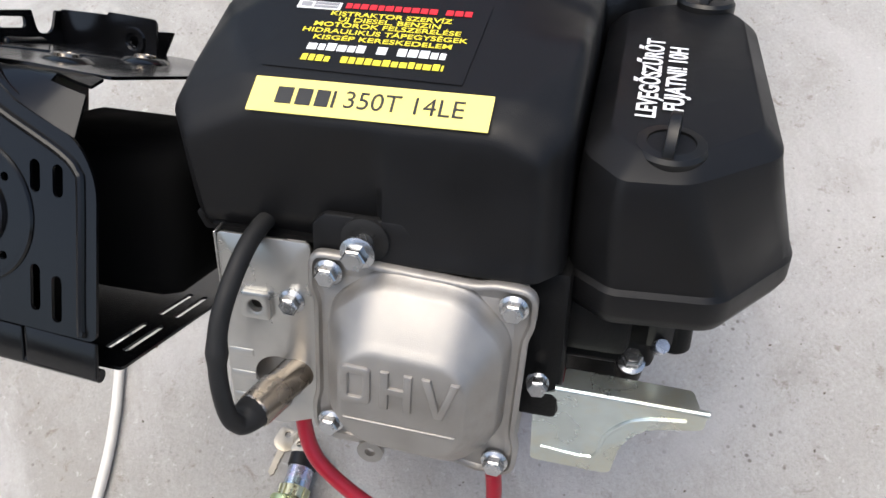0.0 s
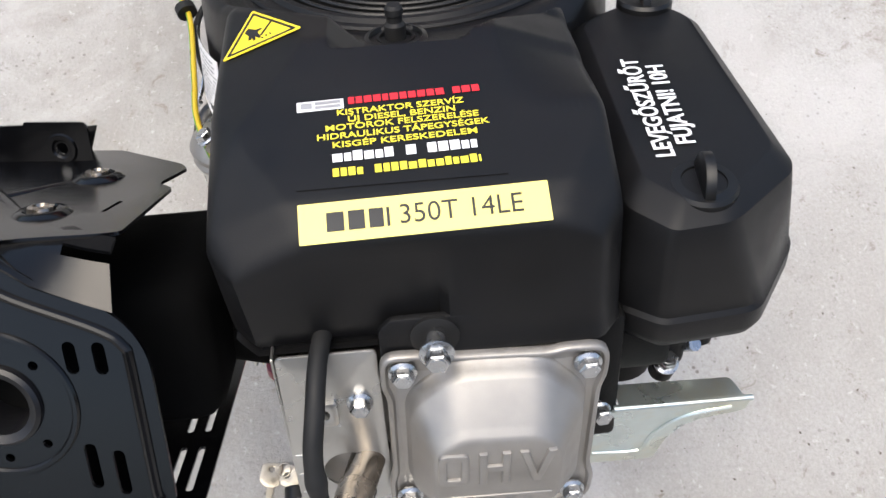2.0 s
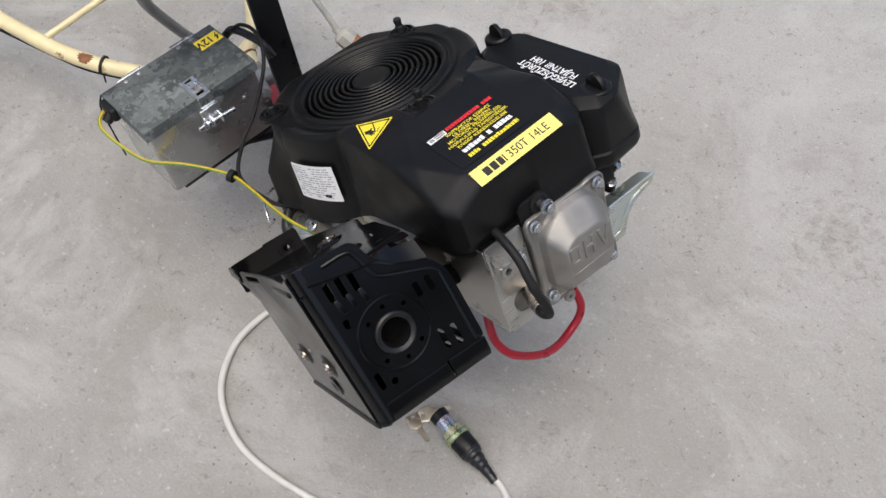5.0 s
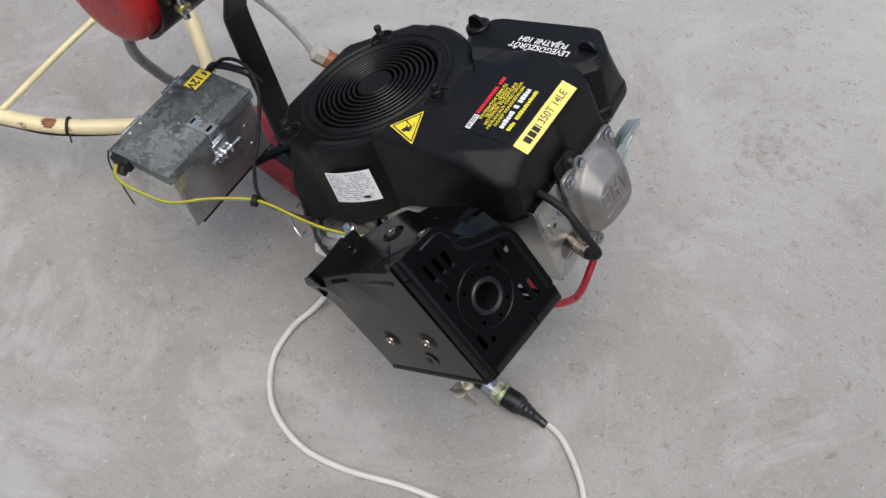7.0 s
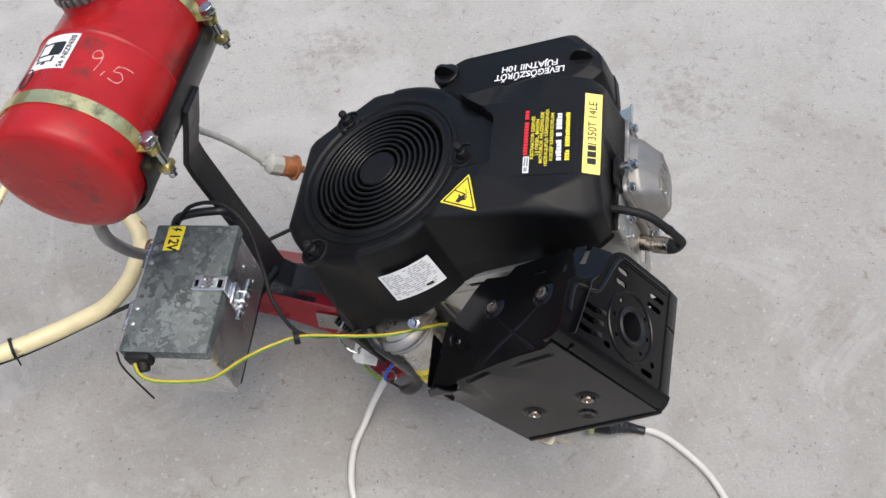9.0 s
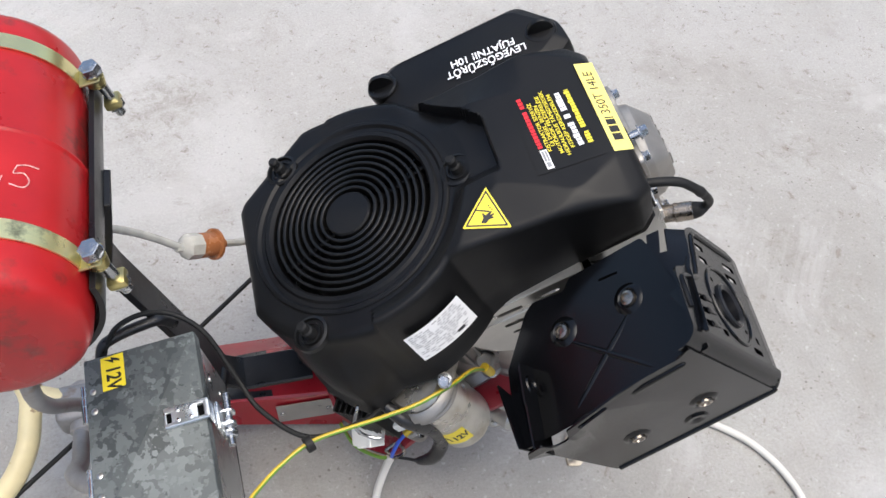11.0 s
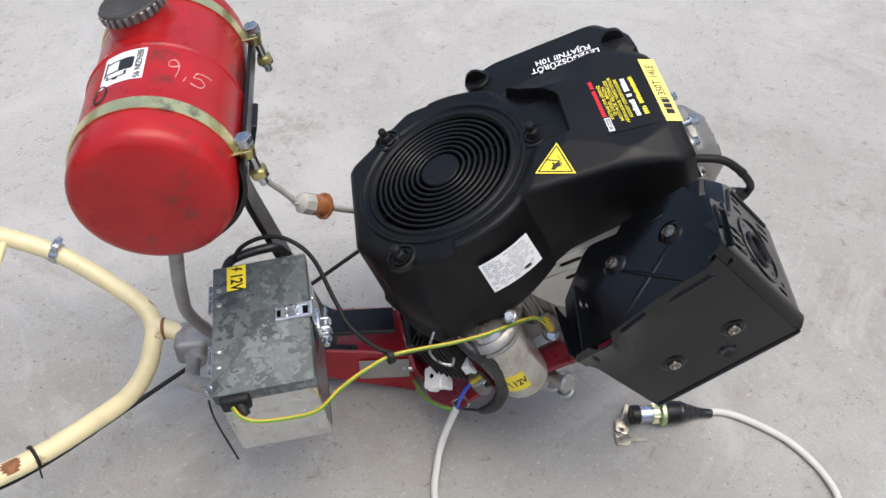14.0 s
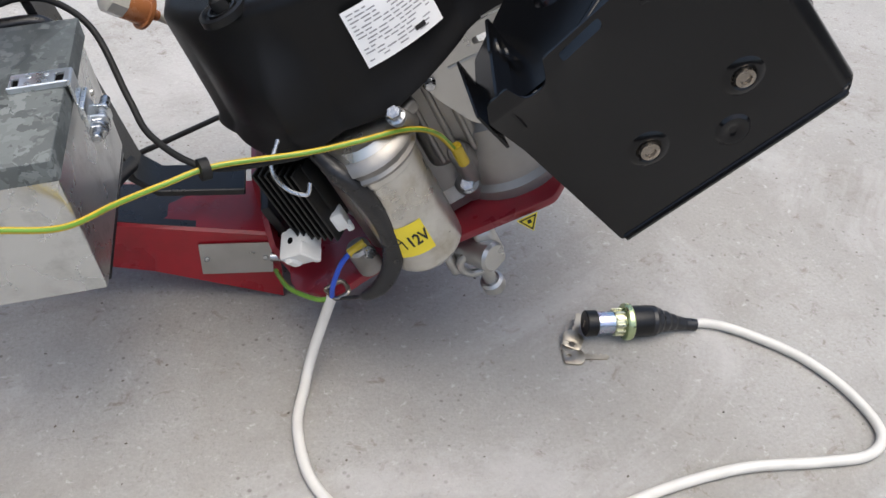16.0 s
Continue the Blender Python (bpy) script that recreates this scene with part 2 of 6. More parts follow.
    l.new(bp2.outputs[0], b.inputs["Normal"])
    return m


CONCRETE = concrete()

# ---- mesh helpers ----
def thing(name, m, label, category, group=""):
    ob = new(name)
    ob.empty_display_size = 0.02
    ob.matrix_world = m
    return tagged(ob, label, category, group)


def finish(bm, smooth=30):
    bmesh.ops.recalc_face_normals(bm, faces=bm.faces)
    if smooth:
        for f in bm.faces:
            f.smooth = True
        for e in bm.edges:
            if len(e.link_faces) == 2 and e.calc_face_angle(0) > radians(smooth):
                e.smooth = False


def part(name, bm, mat, parent=None, label="", m=None, smooth=30):
    """Links a bmesh as one mesh object under a thing or a part; m is its pose within the parent."""
    finish(bm, smooth)
    me = bpy.data.meshes.new(name)
    bm.to_mesh(me)
    bm.free()
    me.materials.append(mat)
    ob = new(name, me)
    if parent:
        ob.parent = parent
    if m is not None:
        ob.matrix_basis = m
    if label:
        ob["label"] = label
    return ob


def merge(bm, other, m=None):
    """Adds another bmesh into bm and frees it."""
    me = bpy.data.meshes.new("tmp")
    if m is not None:
        bmesh.ops.transform(other, matrix=m, verts=other.verts)
    other.to_mesh(me)
    other.free()
    bm.from_mesh(me)
    bpy.data.meshes.remove(me)
    return bm


def box(size, at=(0, 0, 0), bevel=0.0, seg=2, rot=None):
    bm = bmesh.new()
    bmesh.ops.create_cube(bm, size=1)
    bmesh.ops.scale(bm, vec=size, verts=bm.verts)
    if bevel:
        bmesh.ops.bevel(bm, geom=bm.edges[:], offset=bevel, segments=seg, profile=0.5, affect="EDGES")
    m = Matrix.Translation(at)
    if rot is not None:
        m = m @ rot
    bmesh.ops.transform(bm, matrix=m, verts=bm.verts)
    return bm


def lathe(profile, seg=48, cap=True):
    """A solid of revolution round z from (radius, z) pairs."""
    bm = bmesh.new()
    rings = [[bm.verts.new((r * math.cos(2 * math.pi * i / seg), r * math.sin(2 * math.pi * i / seg), z)) for i in range(seg)] for r, z in profile]
    for a, b in zip(rings, rings[1:]):
        for i in range(seg):
            bm.faces.new((a[i], a[(i + 1) % seg], b[(i + 1) % seg], b[i]))
    for r, (radius, _) in ((rings[0], profile[0]), (rings[-1], profile[-1])):
        if cap or radius < 0.0012:
            bm.faces.new(r)
    return bm


def along(a, b):
    """The pose at a whose z axis points to b."""
    d = Vector(b) - Vector(a)
    return Matrix.Translation(a) @ d.to_track_quat("Z", "Y").to_matrix().to_4x4()


def rod(a, b, r, r2=None, seg=24, edge=0.0):
    h = (Vector(b) - Vector(a)).length
    r2 = r if r2 is None else r2
    e = edge
    prof = [(r - e, 0), (r, e), (r2, h - e), (r2 - e, h)] if e else [(r, 0), (r2, h)]
    bm = lathe(prof, seg)
    bmesh.ops.transform(bm, matrix=along(a, b), verts=bm.verts)
    return bm


def curve_points(pts, per=10):
    """Catmull-Rom through the points."""
    p = [Vector(q) for q in pts]
    p = [p[0] * 2 - p[1]] + p + [p[-1] * 2 - p[-2]]
    out = []
    for i in range(1, len(p) - 2):
        for k in range(per):
            t = k / per
            a, b, c, d = p[i - 1:i + 3]
            out.append(0.5 * ((2 * b) + (c - a) * t + (2 * a - 5 * b + 4 * c - d) * t * t + (3 * b - a - 3 * c + d) * t ** 3))
    return out + [p[-2]]


def tube(pts, r, seg=12, per=10, smooth_path=True, arc=None, radii=None):
    """A round tube along the points; arc limits it to a strip of the circle."""
    path = curve_points(pts, per) if smooth_path else [Vector(q) for q in pts]
    bm = bmesh.new()
    rings = []
    n = None
    for i, p in enumerate(path):
        d = (path[min(i + 1, len(path) - 1)] - path[max(i - 1, 0)]).normalized()
        if n is None:
            n = d.orthogonal().normalized()
        n = (n - d * n.dot(d)).normalized()
        bnorm = d.cross(n)
        rr = r if radii is None else np.interp(i / (len(path) - 1), [a for a, _ in radii], [b for _, b in radii])
        angles = [2 * math.pi * k / seg for k in range(seg)] if arc is None else [arc[0] + (arc[1] - arc[0]) * k / seg for k in range(seg + 1)]
        rings.append([bm.verts.new(p + n * (rr * math.cos(a)) + bnorm * (rr * math.sin(a))) for a in angles])
    m = len(rings[0])
    for a, b in zip(rings, rings[1:]):
        for k in range(m if arc is None else m - 1):
            bm.faces.new((a[k], a[(k + 1) % m], b[(k + 1) % m], b[k]))
    if arc is None:
        bm.faces.new(rings[0])
        bm.faces.new(rings[-1])
    return bm


def inside2d(p, loop):
    x, y, hit = p[0], p[1], False
    for (x0, y0), (x1, y1) in zip(loop, loop[1:] + loop[:1]):
        if (y0 > y) != (y1 > y) and x < (x1 - x0) * (y - y0) / (y1 - y0) + x0:
            hit = not hit
    return hit


def slab(outline, thick, holes=(), bevel=0.0):
    """A flat plate in the xy plane (z 0 to thick) with through holes."""
    loops = [list(outline), *[list(h) for h in holes]]
    pts, edges = [], []
    for loop in loops:
        k = len(pts)
        pts += [Vector(p) for p in loop]
        edges += [(k + i, k + (i + 1) % len(loop)) for i in range(len(loop))]
    vs, _, fs, *_ = mathutils.geometry.delaunay_2d_cdt(pts, edges, [], 0, 1e-7)
    bm = bmesh.new()
    made = [bm.verts.new((v.x, v.y, 0)) for v in vs]
    for f in fs:
        c = sum((vs[i] for i in f), Vector((0, 0))) / len(f)
        if inside2d(c, loops[0]) and not any(inside2d(c, h) for h in loops[1:]):
            bm.faces.new([made[i] for i in f])
    bmesh.ops.delete(bm, geom=[v for v in bm.verts if not v.link_faces], context="VERTS")
    got = bmesh.ops.extrude_face_region(bm, geom=bm.faces[:])
    bmesh.ops.translate(bm, vec=(0, 0, thick), verts=[v for v in got["geom"] if isinstance(v, bmesh.types.BMVert)])
    if bevel:
        bmesh.ops.recalc_face_normals(bm, faces=bm.faces)
        rim = [e for e in bm.edges if len(e.link_faces) == 2 and e.calc_face_angle(0) > 1 and all(v.co.z > thick * 0.9 for v in e.verts)]
        bmesh.ops.bevel(bm, geom=rim, offset=bevel, segments=2, profile=0.5, affect="EDGES")
    return bm


def ring2d(cx, cy, r, n=24):
    return [(cx + r * math.cos(2 * math.pi * i / n), cy + r * math.sin(2 * math.pi * i / n)) for i in range(n)]


def slot2d(cx, cy, w, h, n=6):
    """An upright slot with round ends."""
    r, out = w / 2, []
    for s, k in ((1, 0), (-1, math.pi)):
        out += [(cx + r * math.cos(k + math.pi * i / n), cy + s * (h / 2 - r) + r * math.sin(k + math.pi * i / n)) for i in range(n + 1)]
    return out


def hslot2d(cx, cy, w, h):
    """A lying slot with round ends."""
    return [(cx + y - cy, cy - (x - cx)) for x, y in slot2d(cx, cy, h, w)]


def round2d(pts, r, n=5):
    """Rounds the corners of a polygon; r is one radius or one for each corner."""
    out = []
    k = len(pts)
    for i, p in enumerate(pts):
        a, b, c = Vector(pts[i - 1]), Vector(p), Vector(pts[(i + 1) % k])
        rr = r[i] if isinstance(r, (list, tuple)) else r
        u, v = (a - b), (c - b)
        lim = min(rr, u.length * 0.49, v.length * 0.49)
        p0, p1 = b + u.normalized() * lim, b + v.normalized() * lim
        for j in range(n + 1):
            t = j / n
            q = p0 * (1 - t) ** 2 + b * 2 * t * (1 - t) + p1 * t * t
            out.append((q.x, q.y))
    return out


def loft(levels, cap=True):
    """Skins rings of equal length; each level is a list of 3D points."""
    bm = bmesh.new()
    rings = [[bm.verts.new(p) for p in lv] for lv in levels]
    m = len(rings[0])
    for a, b in zip(rings, rings[1:]):
        for k in range(m):
            bm.faces.new((a[k], a[(k + 1) % m], b[(k + 1) % m], b[k]))
    if cap:
        bm.faces.new(rings[0])
        bm.faces.new(rings[-1])
    return bm


def scaled2d(pts, d):
    """Moves a rounded outline inwards by about d."""
    n, out = len(pts), []
    area = sum(pts[i - 1][0] * pts[i][1] - pts[i][0] * pts[i - 1][1] for i in range(n))
    d = d if area > 0 else -d
    for i, p in enumerate(pts):
        t = (Vector(pts[(i + 1) % n]) - Vector(pts[i - 1]))
        if t.length < 1e-9:
            t = Vector((1, 0))
        t.normalize()
        out.append((p[0] - t.y * d, p[1] + t.x * d))
    return out


def hex_bolt(af=0.010, head=0.006, flange=0.014, shank=0.0, shank_r=0.003):
    """A flanged hex head; z 0 is the seat, the head points to +z."""
    bm = lathe([(flange / 2, 0), (flange / 2, 0.0012), (af * 0.56, 0.0024)], 24)
    merge(bm, lathe([(af / 1.732, 0.001), (af / 1.732, head), (af / 1.732 - 0.0008, head + 0.0008)], 6))
    merge(bm, lathe([(af * 0.36, head), (af * 0.36, head + 0.0012)], 16))
    if shank:
        merge(bm, lathe([(shank_r, -shank), (shank_r, 0.0005)], 14))
    return bm


def letters(name, text, size, mat, parent, m, label="", squeeze=1.0, align="LEFT", thick=0.0001, shear=0.0, bold=0.0, width=0.0, bevel=0.0):
    """Raised lettering in Blender's own font, as a mesh."""
    cu = bpy.data.curves.new(name, "FONT")
    cu.body, cu.size, cu.extrude, cu.shear, cu.offset = text, size, thick, shear, bold
    cu.align_x, cu.align_y, cu.bevel_depth, cu.bevel_resolution = align, "CENTER", bevel, 2
    tmp = new("tmp_text", cu)
    bpy.context.view_layer.update()
    me = bpy.data.meshes.new_from_object(tmp.evaluated_get(bpy.context.evaluated_depsgraph_get()))
    bpy.data.objects.remove(tmp)
    bpy.data.curves.remove(cu)
    if width:
        xs = [v.co.x for v in me.vertices]
        squeeze = width / max(1e-6, max(xs) - min(xs))
    me.transform(Matrix.Diagonal((squeeze, 1, 1, 1)))
    me.name = name
    me.materials.clear()
    me.materials.append(mat)
    ob = new(name, me)
    ob.parent = parent
    ob.matrix_basis = m
    if label:
        ob["label"] = label
    return ob


def bars(rects, thick=0.0002):
    """Flat bars (x0, y0, x1, y1) joined in one mesh."""
    bm = bmesh.new()
    for x0, y0, x1, y1 in rects:
        merge(bm, box((x1 - x0, y1 - y0, thick), ((x0 + x1) / 2, (y0 + y1) / 2, thick / 2)))
    return bm


def basis(o, x, y):
    """A pose from an origin and the x and y axes."""
    x = Vector(x).normalized()
    z = x.cross(Vector(y)).normalized()
    y = z.cross(x)
    m = Matrix((x, y, z)).transposed().to_4x4()
    m.translation = o
    return m


# ---- the ground ----
def ground():
    bm = bmesh.new()
    bmesh.ops.create_grid(bm, x_segments=40, y_segments=40, size=60)
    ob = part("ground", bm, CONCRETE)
    tagged(ob, "pale grey concrete yard with stains and small pits", "concrete ground", kind="structure")
    rng = random.Random(4)
    bm = bmesh.new()
    for i in range(1000):
        x, y, s = rng.gauss(-0.35, 0.75), rng.gauss(0.0, 0.65), rng.choice((0.0007, 0.001, 0.0013, 0.002))
        tri_a = rng.uniform(0, 6.28)
        vs = [bm.verts.new((x + s * k * math.cos(tri_a + a), y + s * k * math.sin(tri_a + a), 0.0002)) for a, k in ((0, 1), (1.7, 0.7), (3.1, 1.1), (4.6, 0.6))]
        top = bm.verts.new((x, y, s * 0.8))
        for a, b in zip(vs, vs[1:] + vs[:1]):
            bm.faces.new((a, b, top))
    grit = part("grit", bm, material("dark_grit", (0.13, 0.11, 0.09), 0.9, vary=0.5, scale=5))
    tagged(grit, "dark grit specks scattered on the concrete", "grit", kind="stuff")


ground()


def blocker_walls():
    """Unseen plain walls, added to block low sky light and darken reflections."""
    plaster = material("grey_plaster", (0.17, 0.155, 0.14), 0.85, vary=0.2, scale=3, bump=0.4, bump_scale=60)
    for side, size, at in (("south", (12, 0.25, 0.9), (-0.5, -3.7, 0.45)), ("north", (12, 0.25, 1.0), (-0.5, 4.6, 0.5)), ("east", (0.25, 6.3, 3.2), (5.37, 1.32, 1.6)), ("southeast", (0.25, 1.72, 0.9), (5.37, -2.7, 0.45)), ("west", (0.25, 8.04, 2.4), (-6.37, 0.45, 1.2))):
        wall = part("wall_" + side, box(size), plaster, m=Matrix.Translation(at))
        tagged(wall, "unseen plain grey wall added to block low sky light", "wall", kind="structure")


blocker_walls()

# ---- the engine's own axes: x to the cylinder head, z along the crankshaft ----
PITCH, ROLL = radians(26.4), radians(2.3)
EX = Vector((math.cos(PITCH), 0, math.sin(PITCH)))
EY = Vector((0, math.cos(ROLL), math.sin(ROLL)))
EY = (EY - EX * EX.dot(EY)).normalized()
ENGINE = basis((-0.494, -0.058, 0.430), EX, EY)

# ---- the engine ----
engine = thing("engine", ENGINE, "black-shrouded single-cylinder petrol engine bolted on a red chassis", "engine")


def deck_height(x, y):
    """Height of the shroud's upper skin."""
    z = float(np.interp(x, (0.08, 0.12, 0.165, 0.2, 0.24, 0.278, 0.302, 0.32), (0.004, 0.0125, 0.0135, 0.004, -0.008, -0.0185, -0.033, -0.045)))
    r = math.hypot(x, y)
    pocket = min(max((0.173 - x) / 0.0028, 0), 1) * min(max((y + 0.05) / 0.02, 0), 1) * min(max((0.195 - x - y * 0.9) / 0.003, 0), 1)
    z += (-0.005 - z) * pocket
    z -= max(0, y - 0.045) * 0.36 * min(max((0.225 - x) / 0.05, 0), 1) * min(max((x - 0.085) / 0.04, 0), 1)
    rise = min(max((r - 0.122) / 0.02, 0), 1)
    z = -0.008 + (z + 0.008) * rise if x > 0 else -0.008
    # the sloping facet along the muffler side, under the warning triangle
    if x > 0.1 and y < -0.02:
        z = min(z, 0.0122 - 0.15 * (x - 0.1178) + 0.258 * (y + 0.0952))
    # facets on the two front corners
    z -= 0.5 * max(0, 0.48 * (x - 0.276) + 0.88 * (abs(y + 0.009) - (0.080 if y > 0 else 0.066)))
    if r < 0.112:
        z = -0.008 - 0.024 * min(1, (0.112 - r) / 0.006)
    return z


def cowl_sdf(x, y):
    """Signed distance to the cowl's outline seen along the crankshaft."""
    turn = math.degrees(math.atan2(y - 0.005, x - 0.002))
    circle = math.hypot(x - 0.002, y - 0.005) - float(np.interp(turn, (-180, 10, 26, 92, 116, 180), (0.1505, 0.1505, 0.1385, 0.1385, 0.1500, 0.1505)))
    qx, qy = abs(x - 0.12) - (0.176 - 0.010), abs(y + 0.0095) - (0.105 - 0.010)
    rect = math.hypot(max(qx, 0), max(qy, 0)) + min(max(qx, qy), 0) - 0.010
    # bevelled front corners
    rect = max(rect, 0.62 * (x - 0.12) + 0.785 * abs(y + 0.0095) - 0.1815)
    # the rim is cut flat behind and beside the rear post
    circle = max(circle, -0.132 - x, -0.555 * x + 0.832 * y - 0.1405)
    return min(circle, rect)


def edge_round(x, y):
    """Radius of the rounded upper edge: wide along the muffler side."""
    return float(np.interp(x, (0.06, 0.12), (0.012, 0.007)))


def edge_drop(x, y):
    r = edge_round(x, y)
    d = max(0.0, min(-cowl_sdf(x, y), r))
    return r * (1 - math.sqrt(max(0, 1 - (1 - d / r) ** 2)))


def shroud_mesh():
    cx, cy, n = 0.08, -0.005, 300
    sdf = cowl_sdf

    rho = []
    for i in range(n):
        a = 2 * math.pi * i / n
        lo, hi = 0.0, 0.4
        for _ in range(30):
            mid = (lo + hi) / 2
            lo, hi = (mid, hi) if sdf(cx + mid * math.cos(a), cy + mid * math.sin(a)) < 0 else (lo, mid)
        rho.append(lo)
    bm = bmesh.new()
    fr = [0.03 + 0.87 * k / 96 for k in range(97)] + [0.912, 0.924, 0.936, 0.95, 0.962, 0.974, 0.984, 0.992, 0.997, 1.0]
    rings = []
    for f in fr:
        ring = []
        for i in range(n):
            a = 2 * math.pi * i / n
            x, y = cx + rho[i] * f * math.cos(a), cy + rho[i] * f * math.sin(a)
            ring.append(bm.verts.new((x, y, deck_height(x, y) - edge_drop(x, y))))
        rings.append(ring)
    # walls, flaring a little towards the lower rim
    for depth, flare in ((0.1, 0.001), (0.25, 0.002), (0.38, 0.003), (0.5, 0.004), (0.75, 0.006), (0.9, 0.0075), (0.96, 0.011), (1.0, 0.011), (1.0, 0.006)):
        ring = []
        for i in range(n):
            a = 2 * math.pi * i / n
            x, y = cx + rho[i] * math.cos(a), cy + rho[i] * math.sin(a)
            top = deck_height(x, y) - edge_round(x, y)
            low = float(np.interp(x, (-0.16, 0.02, 0.1, 0.3), (-0.125, -0.132, -0.108, -0.107)))
            g = flare * (1.3 if x < 0.09 else float(np.interp(x, (0.09, 0.12, 0.2, 0.295), (1.3, 0.6, 0.0, -1.0))) if y < 0 else 0.4)
            # the bulge over the starter, beside the rating label
            u = math.atan2(y - 0.005, x - 0.002)
            ear = 0.026 * min(1, max(0, (-99 - math.degrees(u)) / 12)) * min(1, max(0, (math.degrees(u) + 142) / 30)) * min(1, max(0, (depth - 0.08) / 0.4))
            ring.append(bm.verts.new((x + g * math.cos(a) + ear * math.cos(u), y + g * math.sin(a) + ear * math.sin(u), top + (low - top) * depth)))
        rings.append(ring)
    for a, b in zip(rings, rings[1:]):
        for k in range(n):
            bm.faces.new((a[k], a[(k + 1) % n], b[(k + 1) % n], b[k]))
    bm.faces.new(rings[0])
    # the moulded tab round the long front bolt
    tab = slab(round2d([(-0.034, -0.112), (0.022, -0.112), (0.022, -0.090), (0.015, -0.083), (-0.027, -0.083), (-0.034, -0.090)], 0.003), 0.004, bevel=0.0015)
    merge(bm, tab, basis((0.2945, 0, 0), (0, 1, 0), (0, 0, 1)))
    return bm


shroud = part("shroud", shroud_mesh(), PLASTIC, engine, "matt black plastic cowl", smooth=38)

# cooling grille
part("grille_rim", lathe([(0.118, -0.012), (0.117, -0.007), (0.1155, -0.0055), (0.112, -0.0055), (0.109, -0.0085), (0.1045, -0.0085), (0.102, -0.0058),
                          (0.0975, -0.0058), (0.0945, -0.010), (0.0935, -0.022)], 96, False), PLASTIC, engine)
part("grille_backing", lathe([(0.001, -0.0300), (0.112, -0.0300)], 64, False), VOID, engine)
fan = part("cooling_fan", lathe([(0.001, -0.0275), (0.05, -0.0285), (0.054, -0.0297)], 48, False), FAN, engine, "glossy black cooling fan")
for i in range(16):
    a = radians(22.5 * i)
    part("fan_blade", box((0.045, 0.0022, 0.006), (0.078 * math.cos(a), 0.078 * math.sin(a), -0.0268), 0.0006, 1, Matrix.Rotation(a + 0.5, 4, "Z") @ Matrix.Rotation(0.7, 4, "X")), FAN, fan)
for i in range(8):
    r = 0.0325 + i * 0.0079
    z = -0.0055 - 0.0004 * i
    part("grille_ring", lathe([(r - 0.002, z - 0.014), (r - 0.0018, z - 0.001), (r - 0.0009, z), (r + 0.0009, z), (r + 0.0018, z - 0.001), (r + 0.002, z - 0.014)], 72, False), PLASTIC_GLOSS, engine)
part("grille_hub", lathe([(0.0265, -0.02), (0.0265, -0.007), (0.025, -0.005), (0.001, -0.0045)], 48, False), PLASTIC, engine)
for i in range(6):
    a = radians(15 + 60 * i)
    part("grille_spoke", box((0.07, 0.004, 0.006), (0.06 * math.cos(a), 0.06 * math.sin(a), -0.0235), 0.0008, 1, Matrix.Rotation(a, 4, "Z")), PLASTIC, engine)

# rubber-seated cowl posts
for x, y in ((0.128, -0.011), (-0.069, -0.119), (-0.066, 0.099)):
    post = part("cowl_post", lathe([(0.0065, -0.010), (0.0065, 0.002), (0.0048, 0.004), (0.0048, 0.0075), (0.0056, 0.0085), (0.0056, 0.0125), (0.0042, 0.0145)], 24), RUBBER, engine, m=Matrix.Translation((x, y, 0)))
    part("post_seat", lathe([(0.020, -0.012), (0.0195, -0.006), (0.0165, -0.005), (0.015, -0.0085), (0.0125, -0.0085), (0.0118, -0.0055), (0.0100, -0.0055), (0.0092, -0.0085), (0.006, -0.0085)], 36, False), PLASTIC_GLOSS, post)

# warning triangle


def deck_skin(outline, lift, thick, cuts=2):
    """A film that follows the upper skin of the cowl."""
    bm = slab(outline, thick)
    bmesh.ops.triangulate(bm, faces=bm.faces)
    bmesh.ops.subdivide_edges(bm, edges=bm.edges[:], cuts=cuts, use_grid_fill=True)
    for v in bm.verts:
        v.co.z += deck_height(v.co.x, v.co.y) - edge_drop(v.co.x, v.co.y) + lift
    return bm


def tri_plane():
    """The sticker's own plane, laid over the skin of the cowl."""
    u, w = Vector((0.0444, -0.0152, -0.0106)), Vector((0.0355, 0.0322, 0.003))
    return basis(Vector((0.1178, -0.0952, 0.0124)) + u.cross(w).normalized() * 0.0005, u, w)


TRI = tri_plane()
TRI_SHAPE = [(0, 0), (0.0481, 0), (0.0225, 0.0422)]
TRI_MID = (0.0235, 0.0141)


def tri_loop(k, r):
    return round2d([(TRI_MID[0] + (x - TRI_MID[0]) * k, TRI_MID[1] + (y - TRI_MID[1]) * k) for x, y in TRI_SHAPE], r)


sign = part("warning_triangle", slab(tri_loop(1.0, 0.0018), 0.0004), YELLOW_FILM, engine, "yellow triangular hand-injury warning sticker", TRI, smooth=0)
part("black_border", slab(tri_loop(0.88, 0.0014), 0.0002, [tri_loop(0.77, 0.001)]), INK, sign, m=Matrix.Translation((0, 0, 0.0005)), smooth=0)
pict = slab(round2d([(0.0185, 0.0050), (0.0232, 0.0046), (0.0262, 0.0085), (0.0305, 0.0100), (0.0300, 0.0116), (0.0278, 0.0114), (0.0312, 0.0136), (0.0300, 0.0148), (0.0268, 0.0132), (0.0290, 0.0166), (0.0275, 0.0174), (0.0242, 0.0142), (0.0222, 0.0128), (0.0205, 0.0150), (0.0190, 0.0142), (0.0206, 0.0110)], 0.0004), 0.0002)
merge(pict, box((0.0150, 0.0014, 0.0002), (0.0190, 0.0176, 0.0001), rot=Matrix.Rotation(-0.12, 4, "Z")))
